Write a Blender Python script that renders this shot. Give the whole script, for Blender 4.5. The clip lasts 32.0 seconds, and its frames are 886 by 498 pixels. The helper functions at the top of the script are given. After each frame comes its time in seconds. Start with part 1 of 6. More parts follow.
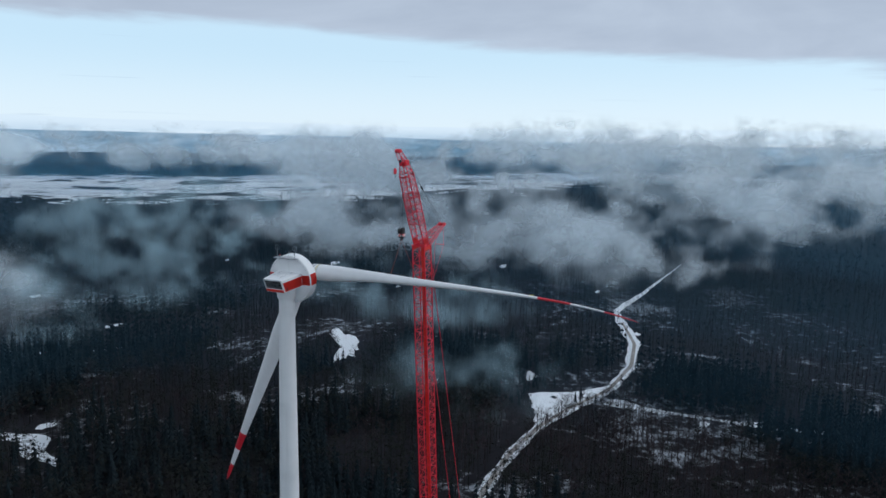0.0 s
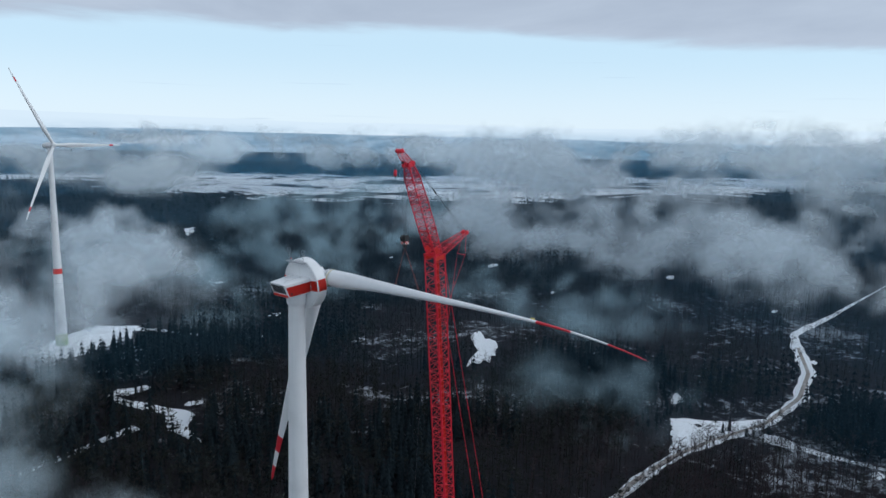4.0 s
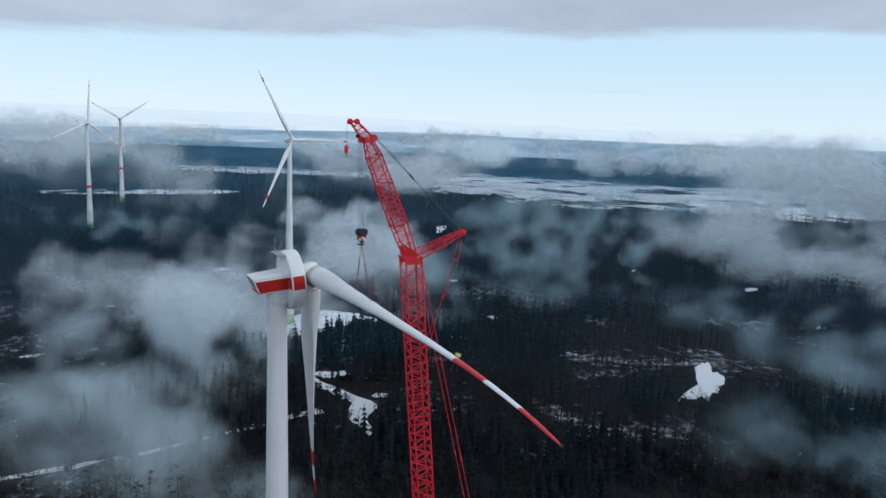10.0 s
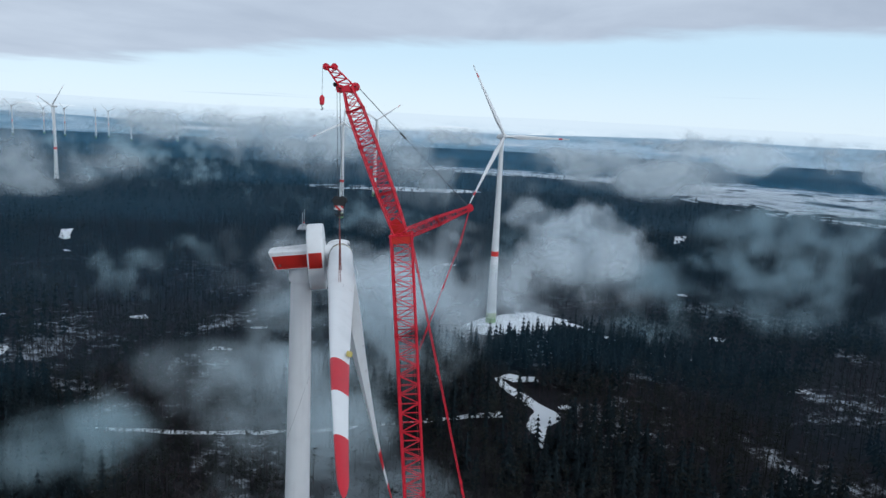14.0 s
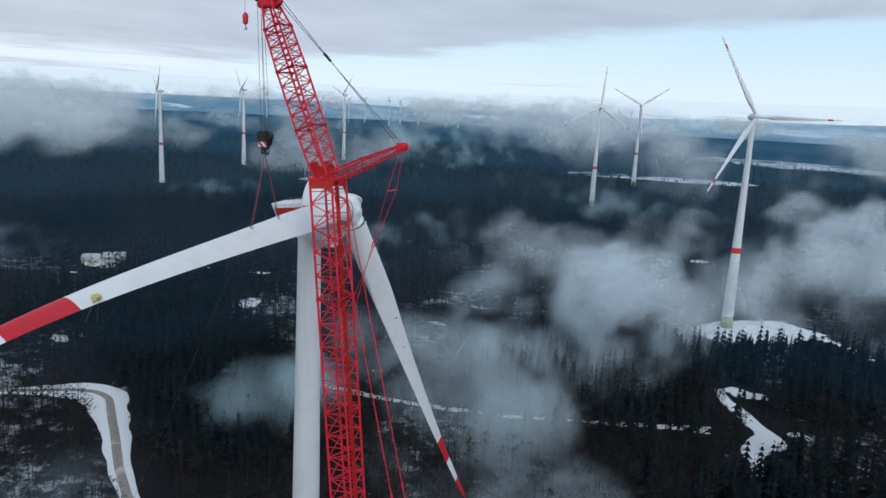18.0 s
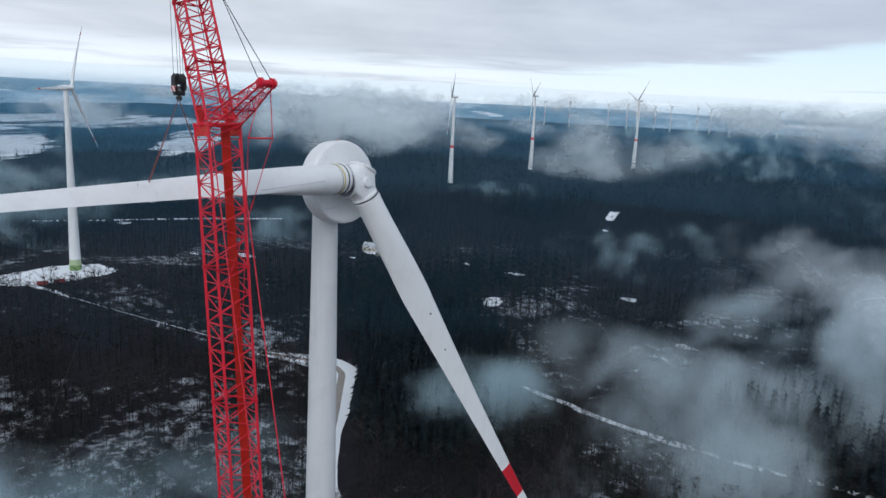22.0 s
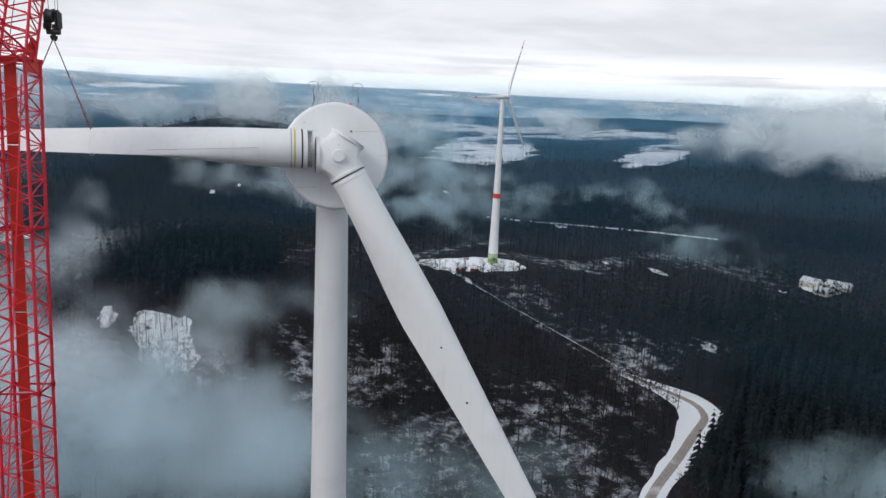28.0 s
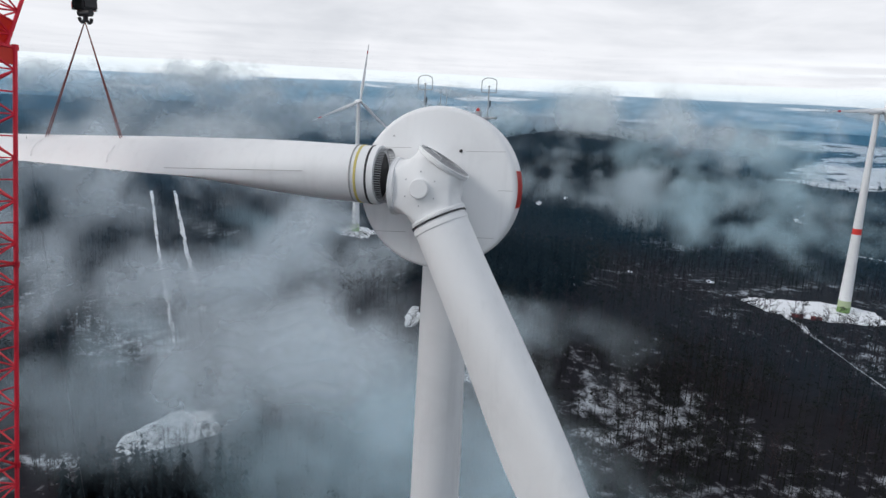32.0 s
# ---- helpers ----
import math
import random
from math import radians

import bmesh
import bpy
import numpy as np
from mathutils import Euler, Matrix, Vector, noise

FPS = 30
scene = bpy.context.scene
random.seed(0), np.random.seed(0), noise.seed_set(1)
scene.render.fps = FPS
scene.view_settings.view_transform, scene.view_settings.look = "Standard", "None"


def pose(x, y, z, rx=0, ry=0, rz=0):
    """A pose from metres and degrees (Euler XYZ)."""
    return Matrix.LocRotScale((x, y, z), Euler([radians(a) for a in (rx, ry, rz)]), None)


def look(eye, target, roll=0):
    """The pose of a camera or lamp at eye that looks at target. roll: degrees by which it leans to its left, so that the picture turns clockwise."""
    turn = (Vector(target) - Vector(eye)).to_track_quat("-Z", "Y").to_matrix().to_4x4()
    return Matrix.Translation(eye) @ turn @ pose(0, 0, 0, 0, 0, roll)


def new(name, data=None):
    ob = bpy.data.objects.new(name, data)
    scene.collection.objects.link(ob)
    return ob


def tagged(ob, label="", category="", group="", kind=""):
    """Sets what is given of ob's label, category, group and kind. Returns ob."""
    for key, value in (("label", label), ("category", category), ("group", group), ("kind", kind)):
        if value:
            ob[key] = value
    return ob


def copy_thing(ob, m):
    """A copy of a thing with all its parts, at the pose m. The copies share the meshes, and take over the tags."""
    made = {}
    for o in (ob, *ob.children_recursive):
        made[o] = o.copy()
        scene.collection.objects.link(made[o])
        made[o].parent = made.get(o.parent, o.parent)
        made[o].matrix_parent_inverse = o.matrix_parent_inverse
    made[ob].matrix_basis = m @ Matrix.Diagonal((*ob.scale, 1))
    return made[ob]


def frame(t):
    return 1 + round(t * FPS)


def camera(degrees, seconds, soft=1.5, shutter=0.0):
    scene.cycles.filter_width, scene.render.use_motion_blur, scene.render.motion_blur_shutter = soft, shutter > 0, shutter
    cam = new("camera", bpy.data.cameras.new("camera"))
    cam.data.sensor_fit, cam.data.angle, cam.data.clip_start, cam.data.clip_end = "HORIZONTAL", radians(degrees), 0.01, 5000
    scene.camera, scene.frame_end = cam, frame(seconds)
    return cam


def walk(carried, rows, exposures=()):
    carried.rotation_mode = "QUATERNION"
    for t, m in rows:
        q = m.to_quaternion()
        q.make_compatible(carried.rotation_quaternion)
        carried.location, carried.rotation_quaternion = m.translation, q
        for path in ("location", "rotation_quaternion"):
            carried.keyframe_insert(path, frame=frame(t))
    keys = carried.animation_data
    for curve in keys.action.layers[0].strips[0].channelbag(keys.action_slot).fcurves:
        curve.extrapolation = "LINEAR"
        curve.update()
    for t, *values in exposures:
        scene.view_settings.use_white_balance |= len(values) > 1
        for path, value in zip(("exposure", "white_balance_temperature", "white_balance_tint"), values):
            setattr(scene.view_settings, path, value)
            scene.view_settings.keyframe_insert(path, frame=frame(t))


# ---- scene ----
cam = camera(64.0, 32.0)
PATH = [
    (0, (-115.79, -85.858, 158.675), (-113.983, -85.056, 158.375), 1.1),
    (0.5, (-112.867, -89.451, 158.738), (-111.096, -88.572, 158.437), 0.8),
    (1, (-109.869, -92.794, 158.806), (-108.139, -91.839, 158.503), 1.0),
    (1.5, (-106.584, -95.847, 158.854), (-104.896, -94.819, 158.551), 1.0),
    (2, (-103.1, -98.565, 158.873), (-101.442, -97.489, 158.571), 1.1),
    (2.5, (-99.353, -101.092, 158.878), (-97.718, -99.981, 158.576), 1.1),
    (3, (-95.354, -103.429, 158.874), (-93.749, -102.274, 158.572), 1.2),
    (3.5, (-91.12, -105.442, 158.852), (-89.553, -104.236, 158.549), 1.2),
    (5.5, (-73.484, -111.956, 158.47), (-72.032, -110.615, 158.168), 1.5),
    (6, (-68.97, -113.245, 158.361), (-67.549, -111.87, 158.062), 1.6),
    (6.5, (-64.394, -114.353, 158.059), (-63.022, -112.929, 157.758), 1.7),
    (7, (-59.64, -115.206, 157.722), (-58.33, -113.725, 157.42), 1.8),
    (7.5, (-54.851, -115.745, 157.335), (-53.609, -114.207, 157.032), 1.8),
    (8, (-50.024, -116.148, 156.898), (-48.852, -114.557, 156.593), 1.9),
    (8.5, (-45.273, -116.309, 156.431), (-44.168, -114.67, 156.125), 1.8),
    (9, (-40.506, -116.304, 155.937), (-39.458, -114.628, 155.631), 2.0),
    (9.5, (-35.603, -116.212, 155.388), (-34.611, -114.503, 155.081), 2.1),
    (10, (-30.741, -115.923, 154.805), (-29.809, -114.181, 154.499), 2.2),
    (10.5, (-25.898, -115.494, 154.192), (-25.038, -113.715, 153.883), 2.1),
    (11, (-21.127, -114.824, 153.551), (-20.339, -113.012, 153.24), 2.1),
    (11.5, (-16.423, -113.953, 152.89), (-15.714, -112.109, 152.58), 2.3),
    (12, (-11.729, -112.949, 152.206), (-11.103, -111.075, 151.893), 2.4),
    (12.5, (-6.986, -111.853, 151.554), (-6.45, -109.952, 151.238), 2.3),
    (13, (-2.165, -110.649, 150.965), (-1.721, -108.725, 150.649), 2.4),
    (13.5, (2.533, -109.218, 150.309), (2.884, -107.275, 149.991), 2.5),
    (14, (7.177, -107.59, 149.758), (7.438, -105.633, 149.438), 2.9),
    (14.5, (11.803, -105.703, 149.257), (11.975, -103.736, 148.936), 2.6),
    (16.5, (29.699, -96.415, 146.473), (29.512, -94.457, 146.108), 2.7),
    (17, (34.134, -94.009, 146.057), (33.847, -92.067, 145.676), 2.7),
    (17.5, (38.376, -91.709, 145.469), (37.985, -89.785, 145.086), 2.8),
    (18, (42.48, -89.097, 144.916), (41.985, -87.198, 144.531), 2.9),
    (18.5, (46.329, -86.001, 144.349), (45.734, -84.132, 143.961), 3.0),
    (19, (49.922, -82.648, 143.756), (49.229, -80.812, 143.366), 3.0),
    (19.5, (53.385, -79.075, 143.137), (52.596, -77.28, 142.744), 3.1),
    (20, (56.63, -75.295, 142.558), (55.747, -73.545, 142.161), 3.1),
    (20.5, (59.498, -71.34, 141.94), (58.524, -69.64, 141.54), 3.1),
    (21, (62.092, -67.22, 141.388), (61.027, -65.575, 140.988), 2.7),
    (21.5, (64.485, -62.973, 140.888), (63.335, -61.385, 140.488), 3.0),
    (22, (66.772, -58.723, 140.366), (65.539, -57.2, 139.966), 2.9),
    (22.5, (68.956, -54.476, 139.912), (67.646, -53.018, 139.51), 3.0),
    (23, (71.046, -50.064, 139.606), (69.668, -48.671, 139.203), 3.0),
    (23.5, (72.886, -45.563, 139.408), (71.446, -44.237, 139.001), 3.2),
    (24, (74.336, -40.986, 139.223), (72.828, -39.737, 138.813), 3.1),
    (24.5, (75.288, -36.338, 138.995), (73.717, -35.172, 138.581), 3.2),
    (26.5, (76.626, -17.561, 136.973), (74.831, -16.785, 136.552), 3.1),
    (27, (75.735, -13.072, 136.751), (73.896, -12.409, 136.329), 2.9),
    (27.5, (73.822, -8.835, 136.567), (71.947, -8.283, 136.147), 2.8),
    (28, (71.16, -4.968, 136.455), (69.255, -4.524, 136.036), 2.7),
    (28.5, (67.997, -1.455, 136.405), (66.069, -1.126, 135.986), 2.9),
    (29, (64.577, 1.567, 136.375), (62.633, 1.775, 135.956), 2.6),
    (29.5, (60.93, 4.165, 136.359), (58.977, 4.257, 135.941), 2.6),
    (30, (57.185, 6.272, 136.36), (55.229, 6.26, 135.943), 2.5),
    (30.5, (53.565, 8.017, 136.372), (51.612, 7.89, 135.957), 2.7),
    (31, (50.272, 9.486, 136.345), (48.333, 9.228, 135.929), 2.6),
    (31.5, (47.743, 10.519, 136.279), (45.824, 10.145, 135.861), 2.6),
    (32, (45.637, 11.243, 136.198), (43.742, 10.765, 135.772), 2.8),
]
EXPOSURE = [(0, 0.0, 5750, 5), (14, 0.0, 5750, 5), (21, 0.06, 5900, 7), (27, 0.26, 6400, 10), (32, 0.27, 6450, 10)]
walk(cam, [(t, look(eye, aim, roll)) for t, eye, aim, roll in PATH], EXPOSURE)


scene.cycles.transparent_max_bounces = 200

# ------------------------------------------------------------------ light
SUN_AZ, SUN_EL = 304.0, 34.0
world = bpy.data.worlds.new("overcast_sky")
scene.world = world
world.use_nodes = True


class Nodes:
    """Short hand for building node trees."""

    def __init__(self, tree):
        self.t = tree
        tree.nodes.clear()

    def n(self, kind, **inputs):
        nd = self.t.nodes.new(kind)
        for k, v in inputs.items():
            self.put(nd, int(k[1:]) if k[0] == "i" and k[1:].isdigit() else k.replace("_", " "), v)
        return nd

    def put(self, nd, key, v):
        sock = nd.inputs[key]
        if isinstance(v, bpy.types.NodeSocket):
            self.t.links.new(v, sock)
        elif isinstance(v, bpy.types.Node):
            self.t.links.new(v.outputs[0], sock)
        else:
            sock.default_value = v

    def math(self, op, a, b=0.0, c=0.0, clamp=False):
        nd = self.t.nodes.new("ShaderNodeMath")
        nd.operation, nd.use_clamp = op, clamp
        for i, v in enumerate((a, b, c)):
            self.put(nd, i, v)
        return nd.outputs[0]

    def ramp(self, v, lo, hi, a=0.0, b=1.0):
        nd = self.t.nodes.new("ShaderNodeMapRange")
        nd.interpolation_type = "SMOOTHSTEP"
        for i, x in enumerate((v, lo, hi, a, b)):
            self.put(nd, i, x)
        return nd.outputs[0]

    def mix(self, f, a, b):
        nd = self.t.nodes.new("ShaderNodeMix")
        nd.data_type = "RGBA"
        self.put(nd, 0, f), self.put(nd, 6, a), self.put(nd, 7, b)
        return nd.outputs[2]

    def noise(self, vec, scale, detail=3.0, rough=0.55, dist=0.0):
        nd = self.t.nodes.new("ShaderNodeTexNoise")
        for k, v in (("Vector", vec), ("Scale", scale), ("Detail", detail), ("Roughness", rough), ("Distortion", dist)):
            self.put(nd, k, v)
        return nd.outputs["Fac"]

    def scaled(self, vec, xyz):
        nd = self.t.nodes.new("ShaderNodeVectorMath")
        nd.operation = "MULTIPLY"
        self.put(nd, 0, vec), self.put(nd, 1, xyz)
        return nd.outputs[0]


def rgb(r, g, b):
    return (r, g, b, 1.0)


def build_sky():
    k = Nodes(world.node_tree)
    co = k.n("ShaderNodeTexCoord").outputs["Generated"]
    xyz = k.n("ShaderNodeSeparateXYZ", Vector=co)
    x, y, z = xyz.outputs
    flat = k.math("SQRT", k.math("ADD", k.math("MULTIPLY", x, x), k.math("MULTIPLY", y, y)))
    toward = k.math("DIVIDE", k.math("ADD", k.math("MULTIPLY", x, math.cos(radians(48))), k.math("MULTIPLY", y, math.sin(radians(48)))), k.math("MAXIMUM", flat, 0.02))
    # the cloud deck ends above a bright opening over the north-eastern horizon
    zc = k.math("MAXIMUM", z, 0.03)
    deck = k.n("ShaderNodeCombineXYZ", X=k.math("DIVIDE", x, zc), Y=k.math("DIVIDE", y, zc), Z=0.0)
    edge_noise = k.noise(deck, 0.16, 4, 0.55, 0.4)
    ragged = k.noise(k.scaled(co, (6, 6, 40)), 1.0, 4, 0.6, 0.3)
    edge = k.math("MULTIPLY", toward, 0.142)
    edge = k.math("ADD", edge, k.math("MULTIPLY", k.math("SUBTRACT", edge_noise, 0.5), 0.07))
    edge = k.math("ADD", edge, k.math("MULTIPLY", k.math("SUBTRACT", ragged, 0.5), 0.03))
    edge = k.math("SUBTRACT", edge, k.ramp(toward, 0.05, -0.35, 0.0, 0.06))
    cover = k.ramp(k.math("SUBTRACT", z, edge), -0.008, 0.014)
    sky = k.n("ShaderNodeTexSky")
    sky.sky_type, sky.sun_disc = "NISHITA", False
    sky.sun_elevation, sky.sun_rotation = radians(SUN_EL), radians(90 - SUN_AZ)
    sky.air_density, sky.dust_density = 1.0, 0.6
    blue = k.scaled(sky.outputs[0], (0.10, 0.10, 0.10))
    pale = k.mix(k.ramp(z, 0.015, 0.13), rgb(0.86, 0.92, 0.95), rgb(0.69, 0.83, 0.91))
    clear = k.mix(0.12, pale, blue)
    streak = k.noise(deck, 0.42, 4, 0.5, 0.4)
    broad = k.noise(deck, 0.13, 3, 0.5, 0.2)
    soft = k.noise(k.scaled(co, (2.4, 2.4, 9.0)), 1.0, 6, 0.58, 0.5)
    tone = k.math("ADD", k.math("MULTIPLY", k.math("ADD", streak, broad), 0.2), k.math("MULTIPLY", soft, 0.68))
    grey = k.mix(k.ramp(tone, 0.34, 0.78), rgb(0.46, 0.49, 0.56), rgb(0.66, 0.69, 0.75))
    bright = k.mix(k.ramp(tone, 0.34, 0.74), rgb(0.56, 0.58, 0.62), rgb(0.80, 0.81, 0.84))
    grey = k.mix(k.ramp(toward, 0.60, -0.15), grey, bright)
    # the unseen sky overhead is made darker, to dim the ground under it
    grey = k.mix(k.ramp(z, 0.28, 0.85), grey, rgb(0.38, 0.40, 0.44))
    # thin strips of cloud low in the opening
    strip = k.noise(k.scaled(co, (3.2, 3.2, 150)), 1.0, 3, 0.5, 0.2)
    strips = k.math("MULTIPLY", k.ramp(strip, 0.66, 0.76), 0.45)
    clear = k.mix(strips, clear, rgb(0.50, 0.57, 0.68))
    # a bright seam under the deck, north to north-west
    seam = k.math("MULTIPLY", k.ramp(z, 0.010, 0.026), k.ramp(z, 0.078, 0.042))
    seam = k.math("MULTIPLY", seam, k.ramp(k.noise(k.scaled(co, (3.0, 3.0, 60)), 1.0, 4, 0.55, 0.4), 0.36, 0.56))
    seam = k.math("MULTIPLY", seam, k.math("MULTIPLY", k.ramp(toward, -0.75, -0.35), k.ramp(toward, 0.5, 0.2)))
    grey = k.mix(k.math("MULTIPLY", seam, 0.95), grey, rgb(0.90, 0.93, 0.97))
    col = k.mix(cover, clear, grey)
    low = k.ramp(z, -0.02, 0.012)
    col = k.mix(low, rgb(0.30, 0.35, 0.40), col)
    bg = k.n("ShaderNodeBackground", Color=col, Strength=1.0)
    k.n("ShaderNodeOutputWorld", Surface=bg)


build_sky()
sun = new("sun", bpy.data.lights.new("sun", "SUN"))
sun.data.energy, sun.data.angle, sun.data.color = 1.05, radians(22), (1.0, 0.97, 0.93)
ce, se = math.cos(radians(SUN_EL)), math.sin(radians(SUN_EL))
sun.matrix_world = look((300 * ce * math.cos(radians(SUN_AZ)), 300 * ce * math.sin(radians(SUN_AZ)), 300 * se + 300), (0, 0, 300))


# ------------------------------------------------------------------ materials
def material(name, rough=0.5, metal=0.0):
    m = bpy.data.materials.new(name)
    m.use_nodes = True
    k = Nodes(m.node_tree)
    b = k.n("ShaderNodeBsdfPrincipled", Roughness=rough, Metallic=metal)
    k.n("ShaderNodeOutputMaterial", Surface=b)
    return m, k, b


def painted(name, col, dirt, amount=0.5, rough=0.42, scale=0.8, bump=0.02, metal=0.0):
    """Paint with broad weathering, fine speckle and rain streaks."""
    m, k, b = material(name, rough, metal)
    pos = k.n("ShaderNodeNewGeometry").outputs["Position"]
    big = k.noise(pos, scale * 0.35, 4, 0.6, 0.4)
    fine = k.noise(pos, scale * 9, 3, 0.6)
    runs = k.noise(k.scaled(pos, (2.2, 2.2, 0.12)), scale, 4, 0.6)
    f = k.math("ADD", k.math("MULTIPLY", k.ramp(big, 0.45, 0.75), 0.5), k.math("MULTIPLY", k.ramp(runs, 0.5, 0.8), 0.5))
    f = k.math("MULTIPLY", f, amount)
    f = k.math("ADD", f, k.math("MULTIPLY", k.math("SUBTRACT", fine, 0.5), 0.12), clamp=True)
    k.put(b, "Base Color", k.mix(f, rgb(*col), rgb(*dirt)))
    k.put(b, "Roughness", k.math("ADD", rough, k.math("MULTIPLY", fine, 0.18)))
    if bump:
        bp = k.n("ShaderNodeBump", Strength=0.25, Distance=bump, Height=fine)
        k.put(b, "Normal", bp.outputs[0])
    return m


WHITE = painted("white_gelcoat", (0.85, 0.86, 0.87), (0.58, 0.59, 0.60), 0.40, 0.38)
TOWER = painted("tower_paint", (0.80, 0.81, 0.82), (0.55, 0.56, 0.57), 0.5, 0.45, 0.5)
RED = painted("signal_red_paint", (0.74, 0.035, 0.022), (0.30, 0.03, 0.03), 0.5, 0.4)
STRIPE = painted("blade_red_marking", (0.60, 0.018, 0.035), (0.38, 0.03, 0.04), 0.45, 0.4)
CRANE = painted("crane_red_paint", (0.71, 0.013, 0.038), (0.37, 0.012, 0.026), 0.5, 0.45, 1.2)
CRANE_B = painted("crane_orange_red_panel", (0.66, 0.032, 0.014), (0.36, 0.03, 0.02), 0.5, 0.5, 1.2)
DARK = painted("black_rubber_steel_and_hollow_shade", (0.022, 0.023, 0.026), (0.05, 0.05, 0.05), 0.6, 0.5, 2.0)
STEEL = painted("galvanised_steel", (0.42, 0.43, 0.45), (0.26, 0.25, 0.24), 0.6, 0.38, 2.0, 0.01, 0.8)
ROPE = painted("wire_rope", (0.10, 0.10, 0.11), (0.05, 0.05, 0.05), 0.5, 0.5, 3.0, 0.01, 0.6)
SLING = painted("textile_sling", (0.20, 0.055, 0.045), (0.12, 0.06, 0.05), 0.5, 0.85, 3.0)
YELLOW = painted("yellow_band", (0.62, 0.52, 0.16), (0.45, 0.36, 0.08), 0.5, 0.5, 2.0)
SEAM = painted("panel_seam", (0.40, 0.40, 0.40), (0.30, 0.30, 0.30), 0.4, 0.7, 2.0)
GREEN = painted("green_tower_foot", (0.20, 0.33, 0.10), (0.14, 0.22, 0.09), 0.5, 0.5, 0.5)
GREEN_L = painted("light_green_tower_foot", (0.42, 0.50, 0.30), (0.32, 0.38, 0.24), 0.5, 0.5, 0.5)
CONTAINER = painted("container_red", (0.25, 0.045, 0.04), (0.14, 0.05, 0.04), 0.6, 0.6, 1.0)
HOUSE = painted("house_render", (0.62, 0.58, 0.50), (0.40, 0.37, 0.33), 0.5, 0.8, 0.6)
ROOF = painted("roof_tiles", (0.16, 0.07, 0.05), (0.10, 0.06, 0.05), 0.5, 0.8, 1.0)

GLASS, gk, gb = material("dark_glass", 0.08)
gk.put(gb, "Base Color", rgb(0.02, 0.025, 0.03))
BEACON, gk, gb = material("red_beacon_lens", 0.15)
gk.put(gb, "Base Color", rgb(0.55, 0.05, 0.05))


def warning_plate():
    m, k, b = material("red_white_warning_stripes", 0.5)
    pos = k.n("ShaderNodeTexCoord").outputs["Object"]
    w = k.n("ShaderNodeTexWave", Vector=pos, Scale=0.9)
    w.bands_direction = "DIAGONAL"
    k.put(b, "Base Color", k.mix(k.ramp(w.outputs["Fac"], 0.45, 0.55), rgb(0.75, 0.74, 0.72), rgb(0.55, 0.03, 0.03)))
    return m


WARN = warning_plate()


def snow_material():
    m, k, b = material("trodden_snow", 0.75)
    pos = k.n("ShaderNodeNewGeometry").outputs["Position"]
    big = k.noise(pos, 0.05, 5, 0.6, 0.5)
    fine = k.noise(pos, 0.6, 5, 0.65)
    f = k.math("ADD", k.math("MULTIPLY", big, 0.6), k.math("MULTIPLY", fine, 0.5))
    c = k.mix(k.ramp(f, 0.66, 0.86), rgb(0.84, 0.87, 0.91), rgb(0.34, 0.33, 0.32))
    k.put(b, "Base Color", c)
    bp = k.n("ShaderNodeBump", Strength=0.5, Distance=0.3, Height=fine)
    k.put(b, "Normal", bp.outputs[0])
    return m


def track_material():
    m, k, b = material("wet_gravel_track", 0.7)
    pos = k.n("ShaderNodeNewGeometry").outputs["Position"]
    big = k.noise(pos, 0.08, 4, 0.6, 0.5)
    fine = k.noise(pos, 1.2, 5, 0.65)
    c = k.mix(k.ramp(fine, 0.35, 0.7), rgb(0.23, 0.20, 0.18), rgb(0.40, 0.37, 0.34))
    k.put(b, "Base Color", k.mix(k.ramp(big, 0.50, 0.75), c, rgb(0.60, 0.60, 0.61)))
    return m


FIELDS = [  # middle, half length, half width and turn of the open snow fields
    (1120, 1010, 820, 330, -58), (1650, 700, 600, 260, -50), (560, 1750, 420, 120, -20), (90, 1230, 150, 40, 0), (-1600, 480, 420, 110, -20), (-1350, 800, 300, 60, -35), (-2200, 800, 520, 260, 40),
    (-1300, -250, 260, 70, 80), (2100, 250, 420, 200, -70),
]


